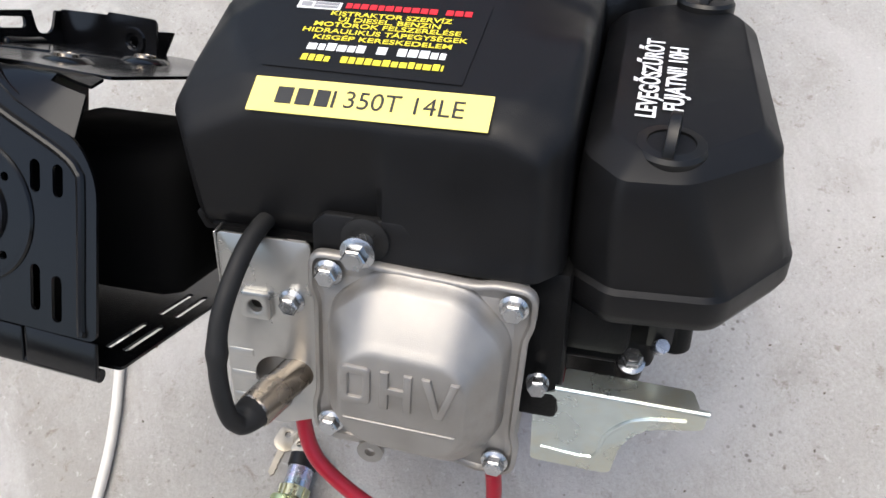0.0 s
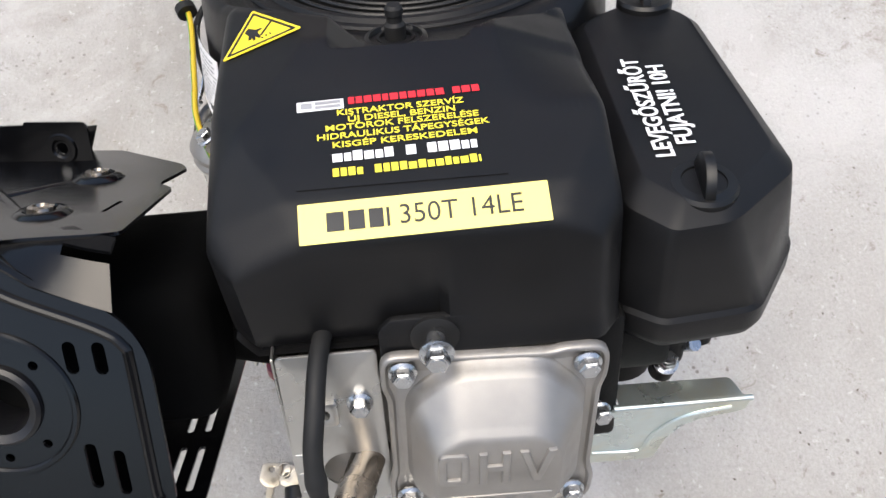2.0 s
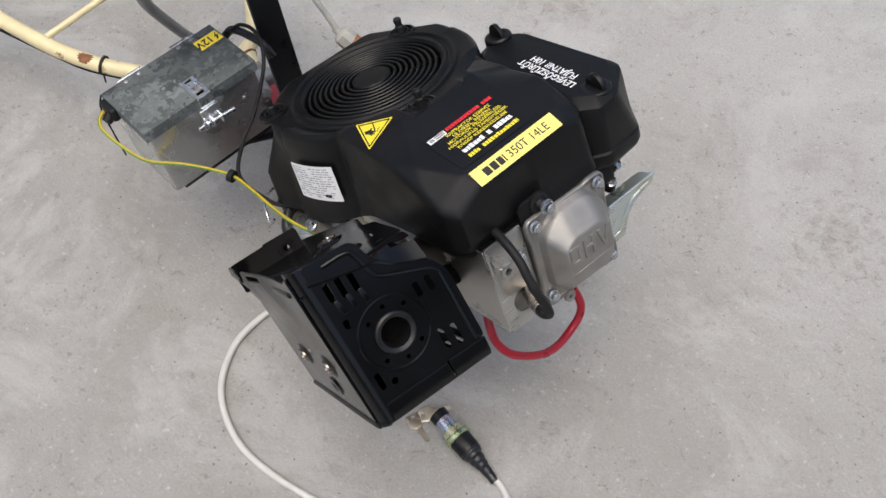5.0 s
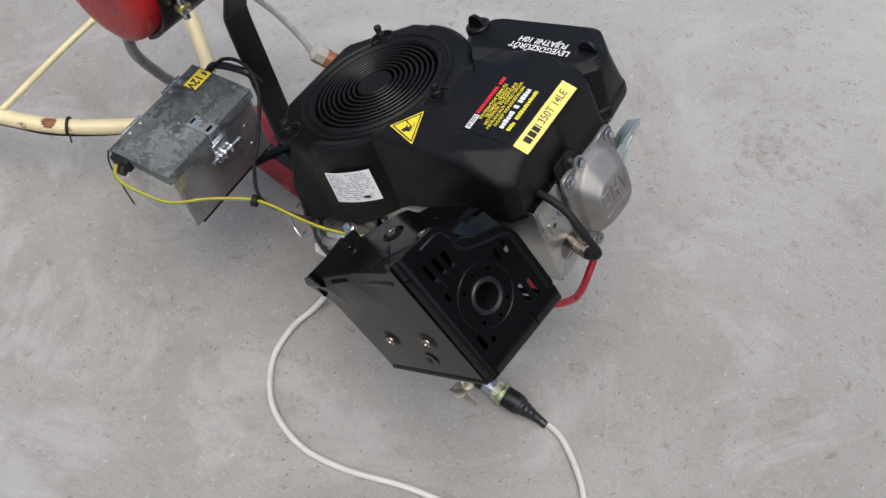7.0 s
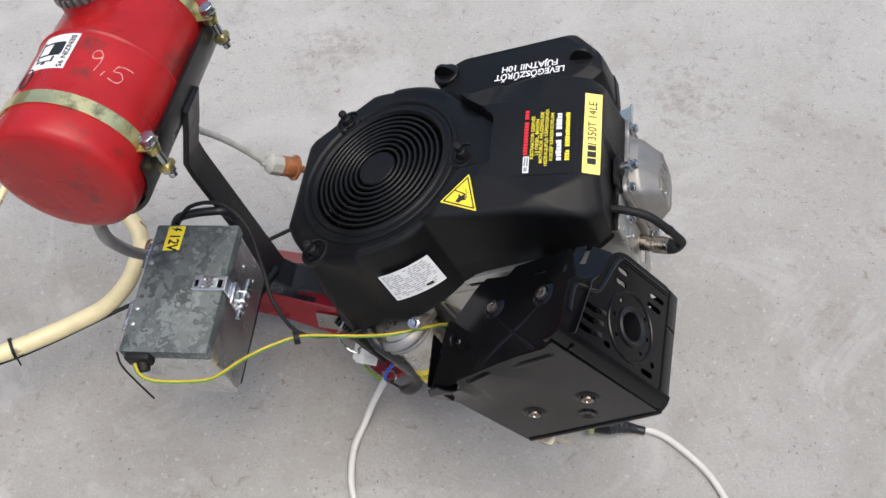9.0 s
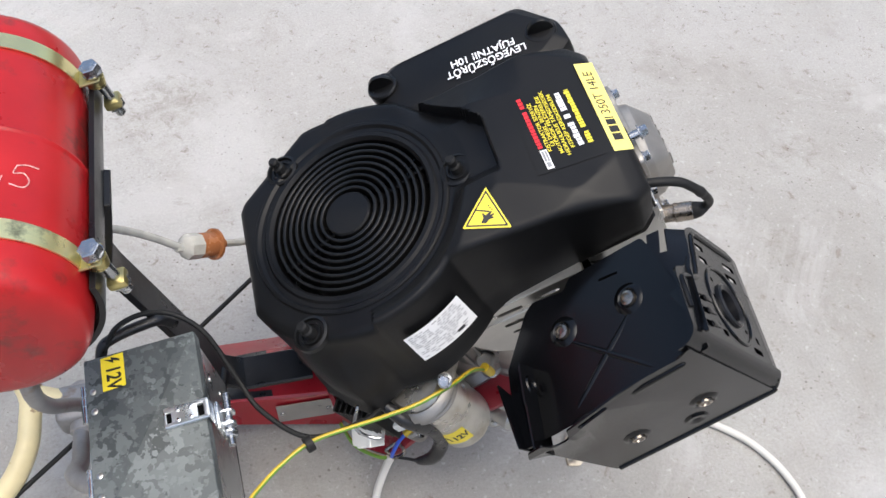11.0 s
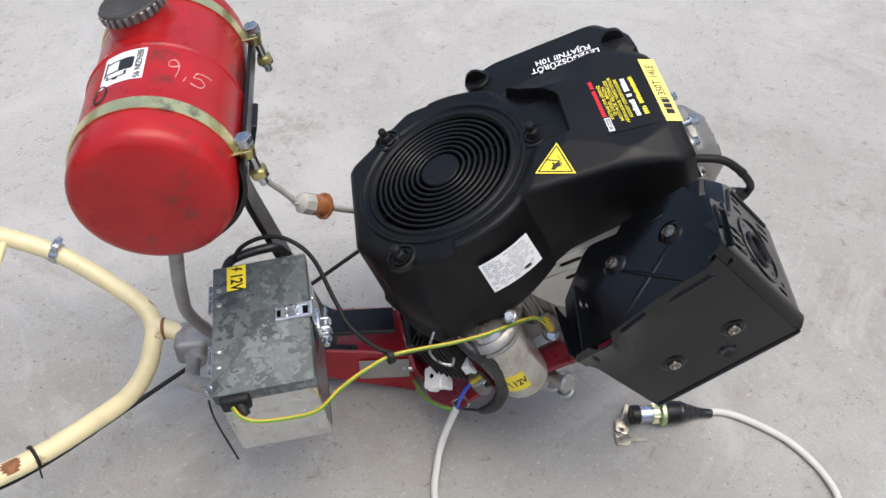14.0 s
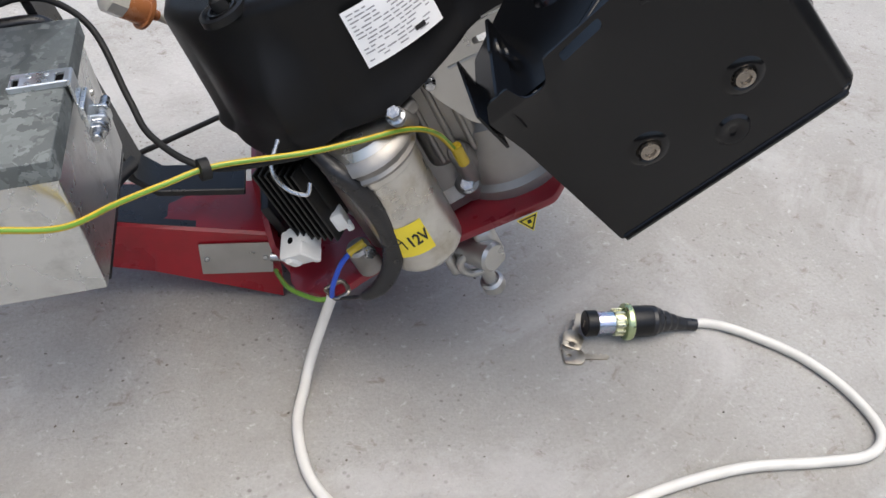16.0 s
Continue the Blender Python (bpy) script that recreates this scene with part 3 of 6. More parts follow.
for px, py in ((0.0288, 0.0188), (0.0268, 0.0206), (0.0254, 0.0226)):
    merge(pict, box((0.0010, 0.0018, 0.0002), (px, py, 0.0001), rot=Matrix.Rotation(-0.6, 4, "Z")))
part("pictogram", pict, INK, sign, m=Matrix.Translation((0, 0, 0.0005)), smooth=0)

# dealer sticker: five lines of trade, a web address and a number as bars
def on_deck(x, y, lift=0.0009):
    s = (deck_height(x + 0.004, y) - deck_height(x - 0.004, y)) / 0.008
    return basis((x, y, deck_height(x, y) + lift), (-0.03, 1, -0.03 * s), (-1, -0.03, -s))


sticker = part("dealer_sticker", deck_skin([(0.204, -0.07), (0.272, -0.066), (0.272, 0.038), (0.204, 0.04)], 0.0004, 0.0002), PLASTIC, engine, "black dealer sticker with yellow and red print", smooth=0)
for text, x, y0, y1 in (("KISTRAKTOR SZERVÍZ", 0.2236, -0.0455, 0.0210), ("ÚJ DIESEL, BENZIN", 0.2285, -0.0398, 0.0160), ("MOTOROK FELSZERELÉSE", 0.2338, -0.0516, 0.0278),
                        ("HIDRAULIKUS TÁPEGYSÉGEK", 0.2395, -0.0560, 0.0327), ("KISGÉP KERESKEDELEM", 0.2452, -0.0482, 0.0256)):
    letters("lettering", text, 0.0056, INK_YELLOW, sticker, on_deck(x, y0), bold=0.00006, width=y1 - y0)


def word_bars(name, x0, x1, h, gaps, seed, mat, m):
    """A run of letter-sized bars between x0 and x1, broken at the gaps; each bar is a piece of its own."""
    rng, x = random.Random(seed), x0
    while x < x1 - 0.001:
        w = rng.uniform(0.0022, 0.0034) * h / 0.005
        if not any(a < x < b for a, b in gaps):
            part(name, bars([(x, -h * 0.36, min(x + w, x1), h * rng.choice((0.36, 0.36, 0.5)))], 0.0002), mat, sticker, m=m)
        x += w + 0.0009


word_bars("red_bar", 0, 0.071, 0.0066, [(0.051, 0.055)], 1, INK_RED, on_deck(0.2158, -0.039))
word_bars("white_bar", 0, 0.073, 0.0075, [(0.012, 0.014), (0.029, 0.032), (0.041, 0.044), (0.055, 0.058)], 2, INK_WHITE, on_deck(0.2537, -0.048))
word_bars("yellow_bar", 0, 0.074, 0.0062, [(0.015, 0.0165), (0.058, 0.0595)], 3, INK_YELLOW, on_deck(0.2634, -0.048))
part("pale_badge", bars([(0, -0.0035, 0.0245, 0.0035)]), WHITE_FILM, sticker, m=on_deck(0.2180, -0.066))
part("badge_marks", bars([(0.002, -0.002, 0.008, 0.002), (0.0095, 0.0003, 0.023, 0.0024), (0.0095, -0.0026, 0.023, -0.0006)]), INK_GREY, sticker, m=on_deck(0.2180, -0.066, 0.0013))

# model tape
S = -0.0145 / 0.024
tape_m = basis((0.2885, -0.005, deck_height(0.2885, 0) + 0.0008), (0, 1, 0.02), (-1, 0, -S))
tape = part("model_tape", slab(round2d([(-0.0605, -0.0105), (0.061, -0.0105), (0.061, 0.0105), (-0.0605, 0.0105)], 0.0006), 0.0004), MODEL_FILM, engine, "pale yellow printed model tape", tape_m, 0)
letters("lettering", "350T 14LE", 0.0145, INK, tape, Matrix.Translation((-0.0125, 0, 0.0006)), width=0.0595)
for x0, x1 in ((-0.047, -0.0385), (-0.0365, -0.0285), (-0.0265, -0.0195), (-0.018, -0.0165)):
    part("black_bar", bars([(x0, -0.005, x1, 0.005)]), INK, tape, m=Matrix.Translation((0, 0, 0.0005)))

# rating label on the drum
def drum_film(a0, a1, z0, z1, r, n=14, thick=0.0004, taper=0.0):
    bm = bmesh.new()
    rows = []
    for rr in (r, r + thick):
        rows.append([[bm.verts.new(((rr - taper * (z + 0.036)) * math.cos(a), (rr - taper * (z + 0.036)) * math.sin(a), z)) for z in (z0, z1)] for a in np.linspace(radians(a0), radians(a1), n)])
    for row in rows:
        for p, q in zip(row, row[1:]):
            bm.faces.new((p[0], q[0], q[1], p[1]))
    return bm


rating = part("rating_label", drum_film(-84.5, -58.5, -0.086, -0.036, 0.1538, taper=0.085), WHITE_FILM, engine, "white rating label with fine grey print")
rng = random.Random(9)
for row in range(13):
    z = -0.0395 - row * 0.0034
    a = -83.3
    while a < -60.5:
        w = rng.uniform(1.2, 3.2)
        if a + w < -59.5 and rng.random() > 0.12:
            part("print_bar", drum_film(a, a + w, z - 0.0011, z, 0.1544, 4, 0.0001, 0.085), INK_GREY, rating)
        a += w + 0.7
part("print_block", drum_film(-67.5, -64, -0.080, -0.076, 0.1546, 4, 0.0002, 0.085), INK, rating)

# air filter housing, its lid falling towards the cylinder head
def lid_rise(x):
    return 0.004 + 0.115 * (0.28 - max(x, 0.135))


def filter_box():
    radii = [0.01, 0.02, 0.018, 0.014, 0.010, 0.009, 0.005, 0.008]
    upper = round2d([(0.085, 0.098), (0.058, 0.135), (0.056, 0.168), (0.080, 0.191), (0.250, 0.1985), (0.287, 0.152), (0.290, 0.119), (0.268, 0.098)], radii, 6)
    lower = round2d([(0.085, 0.098), (0.055, 0.135), (0.052, 0.190), (0.074, 0.213), (0.224, 0.2165), (0.280, 0.176), (0.285, 0.122), (0.266, 0.098)], radii, 6)
    lv = []
    for sx, sy, d, z, k, w in ((0.862, 0.735, 0, -0.0432, 1, 0), (0.872, 0.75, 0, -0.0434, 1, 0), (0.882, 0.765, 0, -0.0440, 1, 0), (0.965, 0.935, 0, -0.0500, 1, 0), (0.985, 0.972, 0, -0.0520, 1, 0), (1, 1, 0.0008, -0.0565, 1, 0),
                               (1, 1, -0.0002, -0.07, 0.6, 0.2), (1, 1, -0.0005, -0.098, 0.1, 0.75), (1, 1, -0.0005, -0.112, 0, 1), (1, 1, -0.0025, -0.115, 0, 1), (1, 1, -0.0025, -0.127, 0, 1), (1, 1, 0.001, -0.134, 0, 1), (1, 1, 0.008, -0.139, 0, 1)):
        ring = scaled2d([(p[0] + (q[0] - p[0]) * w, p[1] + (q[1] - p[1]) * w) for p, q in zip(upper, lower)], d)
        lv.append([(x, y, z + k * lid_rise(x)) for x, y in ((0.171 + (x - 0.171) * sx, 0.150 + (y - 0.150) * sy) for x, y in ring)])
    return loft(lv)


fbox = part("air_filter_housing", filter_box(), PLASTIC, engine, "black plastic air filter housing", smooth=28)
for x, y, a in ((0.263, 0.141, -6), (0.073, 0.158, 172)):
    knob = part("filter_knob", lathe([(0.0185, -0.010), (0.0185, 0.003), (0.0170, 0.0052), (0.0120, 0.0056), (0.0115, 0.0044), (0.004, 0.0045)], 36, False), PLASTIC_GLOSS, fbox, m=basis((x, y, -0.0432 + lid_rise(x) - (0.005 if x > 0.135 else 0)), (1, 0, -0.115 if x > 0.135 else 0), (0, 1, 0)) @ Matrix.Rotation(radians(a), 4, "Z"))
    fin = slab([(-0.0155, 0.003)] + [(0.0155 * math.cos(q), 0.003 + 0.018 * math.sin(q)) for q in np.linspace(math.pi, 0, 14)][1:-1] + [(0.0155, 0.003)], 0.0055, bevel=0.0012)
    part("knob_grip", fin, PLASTIC_GLOSS, knob, m=basis((0, 0.00275, 0), (1, 0, 0), (0, 0, 1)))
for text, x0, x1, y, h in (("LEVEGŐSZŰRŐT", 0.2425, 0.148, 0.1275, 0.0145), ("FÚJATNI! 10H", 0.233, 0.157, 0.1412, 0.0145)):
    letters("lettering", text, h, INK_WHITE, fbox, basis((x0, y, -0.0427 + lid_rise(x0)), (-1, 0.02, 0.115), (-0.02, -1, 0)), bold=0.0003, width=x0 - x1)
part("filter_duct", loft([[(x, y, z) for x, y in round2d([(0.16, 0.06), (0.25, 0.06), (0.25, 0.165), (0.16, 0.165)], 0.015)] for z in (-0.132, -0.17)]), PLASTIC_GLOSS, engine)

# cylinder head, crankcase and sheet-metal shield
part("cylinder_head", merge(box((0.075, 0.112, 0.125), (0.2665, 0.0245, -0.1745), 0.006), box((0.05, 0.055, 0.075), (0.262, -0.060, -0.190), 0.004)), ALU, engine, "cast aluminium cylinder head")
fins = bmesh.new()
for i in range(9):
    merge(fins, box((0.10, 0.13, 0.003), (0.19, 0.0, -0.118 - i * 0.0135), 0.001, 1))
merge(fins, box((0.1, 0.095, 0.14), (0.18, 0.0, -0.175), 0.01))
part("cooling_fins", fins, ALU, engine)
case = lathe([(0.09, -0.302), (0.110, -0.298), (0.114, -0.285), (0.104, -0.275), (0.096, -0.2), (0.098, -0.12), (0.08, -0.11)], 56)
crankcase = part("crankcase", case, ALU, engine, "cast aluminium crankcase")
part("cast_block", box((0.058, 0.060, 0.125), (0.039, -0.076, -0.188), 0.012, 3), ALU, crankcase)
for gx in (0.024, 0.040, 0.056):
    part("cast_rib", box((0.006, 0.008, 0.108), (gx, -0.1065, -0.186), 0.0028, 2), ALU, crankcase)
part("sump_bowl", lathe([(0.016, -0.200), (0.036, -0.208), (0.052, -0.224), (0.058, -0.25), (0.060, -0.285), (0.065, -0.291), (0.065, -0.302)], 40), ALU, crankcase, m=Matrix.Translation((0.083, -0.058, 0)))
part("cast_strut", box((0.010, 0.012, 0.075), (0.108, -0.098, -0.252), 0.003, 2, Matrix.Rotation(-0.35, 4, "Y")), ALU, crankcase)
part("bolt_pillar", rod((0.018, -0.132, -0.165), (0.016, -0.1635, -0.1335), 0.0085, 0.0085), ALU, crankcase)
shield_face = slab(round2d([(-0.092, -0.232), (-0.060, -0.236), (-0.036, -0.226), (-0.036, -0.104), (-0.090, -0.104)], 0.004), 0.0016,
                   [ring2d(-0.060, -0.2, 0.0155, 28), ring2d(-0.070, -0.148, 0.004, 16)], 0.0005)
bmesh.ops.transform(shield_face, matrix=basis((0.2955, 0, 0), (0, 1, 0), (0, 0, 1)), verts=shield_face.verts)
merge(shield_face, box((0.09, 0.0016, 0.126), (0.2515, -0.0915, -0.168), 0.0005, 1))
for k in range(3):
    merge(shield_face, box((0.003, 0.016, 0.006), (0.2965, -0.083, -0.185 - 0.017 * k), 0.0014, 2))
merge(shield_face, slab(round2d([(-0.079, -0.157), (-0.061, -0.157), (-0.061, -0.139), (-0.079, -0.139)], 0.003), 0.0035, [ring2d(-0.070, -0.148, 0.0042, 16)], 0.001), basis((0.2968, 0, 0), (0, 1, 0), (0, 0, 1)))
shield = part("head_shield", shield_face, ALU_SHEET, engine, "bright sheet aluminium shield with a plug hole")
part("shield_nut", hex_bolt(0.010, 0.007, 0.015), ZINC, shield, m=along((0.297, -0.0485, -0.1425), (0.4, -0.0485, -0.1425)))
vent = slab(round2d([(0.040, -0.134), (0.060, -0.118), (0.080, -0.108), (0.20, -0.104), (0.20, -0.205), (0.090, -0.218), (0.066, -0.196), (0.048, -0.160)], 0.004), 0.0015,
            [hslot2d(0.110, -0.1225, 0.030, 0.0070), hslot2d(0.155, -0.121, 0.028, 0.0070), hslot2d(0.112, -0.150, 0.036, 0.0070), hslot2d(0.114, -0.170, 0.034, 0.0045)])
bmesh.ops.transform(vent, matrix=basis((0, -0.1240, 0), (1, 0, 0), (0, 0, 1)), verts=vent.verts)
merge(vent, tube([(0.068, -0.1250, -0.136), (0.150, -0.1250, -0.134)], 0.0020, 8, 3))
merge(vent, slab(round2d([(0.060, -0.124), (0.20, -0.124), (0.20, -0.088), (0.075, -0.088)], 0.003), 0.0015), Matrix.Translation((0, 0, -0.1065)))
side_shield = part("side_shield", vent, ALU_SHEET, engine, "sheet aluminium side shield with slots")
part("shield_screw", hex_bolt(0.009, 0.005, 0.012), ZINC, side_shield, m=along((0.048, -0.1255, -0.142), (0.048, -0.2, -0.142)))

# rocker cover
def rocker_cover():
    o = round2d([(-0.037, -0.104), (-0.012, -0.104), (-0.004, -0.1062), (0.054, -0.1075), (0.062, -0.105), (0.086, -0.105), (0.086, -0.128), (0.0832, -0.137),
                 (0.0828, -0.203), (0.086, -0.212), (0.085, -0.236), (0.061, -0.236), (0.053, -0.2335), (0.003, -0.2295), (-0.012, -0.231), (-0.036, -0.231), (-0.036, -0.207),
                 (-0.0338, -0.199), (-0.0340, -0.136), (-0.037, -0.128)], [0.010, 0.008, 0.008, 0.008, 0.008, 0.011, 0.008, 0.012, 0.012, 0.008, 0.011, 0.008, 0.008, 0.01, 0.008, 0.011, 0.008, 0.012, 0.012, 0.008], 5)
    o = o[::-1]
    foot = [(0.002, -0.1105), (0.050, -0.1115), (0.0735, -0.135), (0.0735, -0.201), (0.053, -0.2255), (0.000, -0.2245), (-0.0235, -0.203), (-0.0235, -0.133)]
    crown = [(0.003, -0.140), (0.046, -0.141), (0.058, -0.152), (0.058, -0.192), (0.046, -0.204), (0.003, -0.203), (-0.011, -0.192), (-0.011, -0.151)]
    bm = bmesh.new()
    merge(bm, loft([[(x, y, z) for x, y in scaled2d(o, d)] for d, z in ((0, 0.300), (0, 0.3045), (0.001, 0.3055), (0.0028, 0.3056), (0.0034, 0.3042), (0.0042, 0.3032), (0.0056, 0.3032))]))
    lv = []
    for k, z, r in ((-0.10, 0.3025, 0.012), (-0.10, 0.3046, 0.012), (-0.06, 0.3056, 0.012), (-0.02, 0.3070, 0.011), (0.03, 0.3105, 0.011), (0.09, 0.3146, 0.010), (0.13, 0.3157, 0.010), (0.80, 0.3292, 0.008), (0.87, 0.3306, 0.008), (0.95, 0.3327, 0.008), (1.02, 0.3338, 0.008), (1.09, 0.3342, 0.008), (1.2, 0.3344, 0.008)):
        lv.append([(x, y, z) for x, y in round2d([(a[0] + (b[0] - a[0]) * k, a[1] + (b[1] - a[1]) * k) for a, b in zip(foot, crown)], r, 6)])
    merge(bm, loft(lv))
    # low cast step under the letters
    merge(bm, box((0.062, 0.0022, 0.0016), (0.023, -0.1865, 0.3344), 0.0006, 2))
    bmesh.ops.transform(bm, matrix=Matrix(((0, 0, 1, 0), (1, 0, 0, 0), (0, 1, 0, 0), (0, 0, 0, 1))), verts=bm.verts)
    return bm


cover = part("rocker_cover", rocker_cover(), ALU, engine, "matt cast aluminium rocker cover", Matrix.Translation((0, 0.0245, -0.1705)) @ Matrix.Rotation(radians(-2.0), 4, "X") @ Matrix.Translation((0, -0.0245, 0.17)), 50)
cast = slab(round2d([(-0.0312, 0), (-0.0147, 0), (-0.0147, 0.0245), (-0.0312, 0.0245)], 0.004, 5), 0.0032, [round2d([(-0.0270, 0.0045), (-0.0189, 0.0045), (-0.0189, 0.0200), (-0.0270, 0.0200)], 0.0015, 4)], bevel=0.0009)
merge(cast, slab([(-0.0094, 0), (-0.0050, 0), (-0.0050, 0.0100), (0.0030, 0.0100), (0.0030, 0), (0.0074, 0), (0.0074, 0.0245), (0.0030, 0.0245), (0.0030, 0.0144), (-0.0050, 0.0144), (-0.0050, 0.0245), (-0.0094, 0.0245)], 0.0032, bevel=0.0009))
merge(cast, slab([(0.0200, 0), (0.0246, 0), (0.0322, 0.0245), (0.0276, 0.0245), (0.0223, 0.0060), (0.0170, 0.0245), (0.0124, 0.0245)], 0.0032, bevel=0.0009))
part("lettering", cast, ALU, cover, "raised cast letters OHV", basis((0.3332, 0.0222, -0.1738), (0, 1, 0), (0, 0, 1)))
for y, z in ((-0.025, -0.115), (0.074, -0.1165), (-0.0245, -0.2195), (0.0735, -0.2245)):
    part("cover_bolt", hex_bolt(0.0105, 0.0068, 0.0155), ZINC, cover, m=along((0.3052, y, z), (0.4, y, z)))
eye = slab(ring2d(0, 0, 0.008, 24), 0.004, [ring2d(0, 0, 0.0032, 16)])
part("lifting_eye", eye, ALU, engine, m=basis((0.302, -0.003, -0.238), (0, 1, 0), (0, 0, 1)))
longbolt = rod((0.292, -0.0045, -0.0950), (0.314, -0.0045, -0.0950), 0.0052)
merge(longbolt, rod((0.299, -0.0045, -0.0950), (0.3015, -0.0045, -0.0950), 0.0085))
merge(longbolt, hex_bolt(0.0115, 0.0085, 0.0185), along((0.312, -0.0045, -0.0950), (0.4, -0.0045, -0.0950)))
part("cowl_bolt", longbolt, ZINC, engine, "long zinc-plated cowl bolt")
part("bolt_grommet", lathe([(0.013, 0), (0.013, 0.003), (0.010, 0.004), (0.006, 0.004)], 28), RUBBER, engine, m=along((0.2975, -0.0045, -0.0950), (0.4, -0.0045, -0.0950)))

# spark plug and its lead
plug = part("spark_plug", rod((0.272, -0.042, -0.193), (0.316, -0.056, -0.1955), 0.0108, 0.0102, edge=0.001), PLUG_STEEL, engine, "heat-tinted spark plug sleeve")
part("plug_cap", rod((0.312, -0.0547, -0.1953), (0.333, -0.0615, -0.1962), 0.0114, 0.0110, edge=0.0015), PLUG_STEEL, plug)
part("plug_lead", tube([(0.275, -0.061, -0.096), (0.303, -0.066, -0.101), (0.327, -0.069, -0.116), (0.340, -0.072, -0.136), (0.348, -0.071, -0.160), (0.351, -0.067, -0.182), (0.346, -0.064, -0.194), (0.336, -0.0625, -0.196), (0.326, -0.0592, -0.1957)], 0.0058, 14, radii=[(0, 0.0052), (0.4, 0.0053), (0.44, 0.0062), (0.47, 0.0050), (0.74, 0.0052), (0.78, 0.0068), (0.84, 0.0092), (0.96, 0.0108), (1, 0.0106)]), RUBBER, engine, "thick black ignition lead")

# intake side: black carburettor body, bolts and the zinc governor plate
carb = box((0.075, 0.07, 0.062), (0.2125, 0.118, -0.158), 0.006, 3)
merge(carb, box((0.06, 0.025, 0.10), (0.252, 0.090, -0.160), 0.004, 2))
merge(carb, box((0.03, 0.05, 0.040), (0.252, 0.112, -0.150), 0.006, 2))
merge(carb, rod((0.236, 0.163, -0.140), (0.236, 0.163, -0.178), 0.009, 0.010, edge=0.002))
merge(carb, rod((0.19, 0.125, -0.235), (0.19, 0.125, -0.16), 0.026, 0.028))
merge(carb, rod((0.246, 0.139, -0.196), (0.250, 0.140, -0.184), 0.008, 0.008, edge=0.002))
carb_ob = part("carburettor", carb, CARB_BLACK, engine, "black carburettor and intake body")
part("carburettor_bolt", hex_bolt(0.011, 0.008, 0.016, 0.012), ZINC, carb_ob, m=along((0.2505, 0.1405, -0.1835), (0.266, 0.141, -0.150)))
part("throttle_screw", rod((0.242, 0.151, -0.178), (0.254, 0.156, -0.166), 0.0042), ZINC, carb_ob)
part("side_bolt", hex_bolt(0.010, 0.008, 0.013, 0.01), ZINC, engine, m=along((0.287, 0.090, -0.179), (0.33, 0.094, -0.176)))
plate_m = basis((0.282, 0, -0.185), (0, 1, 0), (0.3, 0, 0.95))
gp = slab(round2d([(0.088, -0.084), (0.138, -0.086), (0.141, -0.048), (0.153, -0.026), (0.184, -0.017), (0.184, -0.002), (0.104, 0.0), (0.088, -0.008)], [0.004, 0.006, 0.012, 0.010, 0.004, 0.002, 0.006, 0.004]), 0.0018)
merge(gp, tube([(0.094, -0.066, 0.0018), (0.126, -0.068, 0.0018), (0.131, -0.042, 0.0018), (0.146, -0.018, 0.0018), (0.174, -0.010, 0.0018)], 0.0016, 8, 3))
bmesh.ops.transform(gp, matrix=plate_m, verts=gp.verts)
merge(gp, slab(round2d([(0.267, 0.104), (0.285, 0.104), (0.285, 0.180), (0.269, 0.176)], 0.003), 0.0018), Matrix.Translation((-0.003, 0, -0.1865)))
merge(gp, rod((0.2825, 0.100, -0.1855), (0.2825, 0.185, -0.1865), 0.0022))
part("governor_plate", gp, ZINC_BLUE, engine, "blue-passivated zinc governor bracket plate")

# starter motor
STX, STY = -0.022, -0.146
starter = part("starter_motor", lathe([(0.02, -0.296), (0.032, -0.294), (0.0365, -0.288), (0.0372, -0.28), (0.0372, -0.178), (0.039, -0.176), (0.039, -0.168), (0.041, -0.166), (0.041, -0.156), (0.036, -0.150), (0.03, -0.14)], 56), STARTER_STEEL, engine,
               "dull plated steel starter motor", Matrix.Translation((STX, STY, 0)))
part("starter_ring", lathe([(0.039, -0.170), (0.0425, -0.168), (0.0435, -0.165), (0.0415, -0.162), (0.0425, -0.158), (0.0445, -0.155), (0.042, -0.150), (0.036, -0.146)], 56, False), ALU, starter)
part("starter_foot", box((0.05, 0.018, 0.014), (0.030, 0.004, -0.148), 0.005, 3, Matrix.Rotation(0.5, 4, "Z")), ALU, starter)
part("flange_bolt", hex_bolt(0.0115, 0.007, 0.0165), ZINC, engine, "large flanged hex bolt", along((0.016, -0.166, -0.131), (0.018, -0.178, -0.105)))


def starter_film(a0, a1, z0, z1, r, thick):
    return drum_film(a0, a1, z0, z1, r, 10, thick)


tag12 = part("voltage_tag", starter_film(-122, -68, -0.266, -0.228, 0.0374, 0.0003), YELLOW_FILM, starter, "yellow 12 V tag")


def bent_round(ob, r, turn, z, tilt=0.0):
    """Bends flat print round the starter can."""
    for v in ob.data.vertices:
        u, w, d = v.co
        u, w = u * math.cos(tilt) - w * math.sin(tilt), u * math.sin(tilt) + w * math.cos(tilt)
        q = radians(turn) + u / r
        v.co = ((r + d) * math.cos(q), (r + d) * math.sin(q), z + w)
    ob.matrix_basis = Matrix.Identity(4)


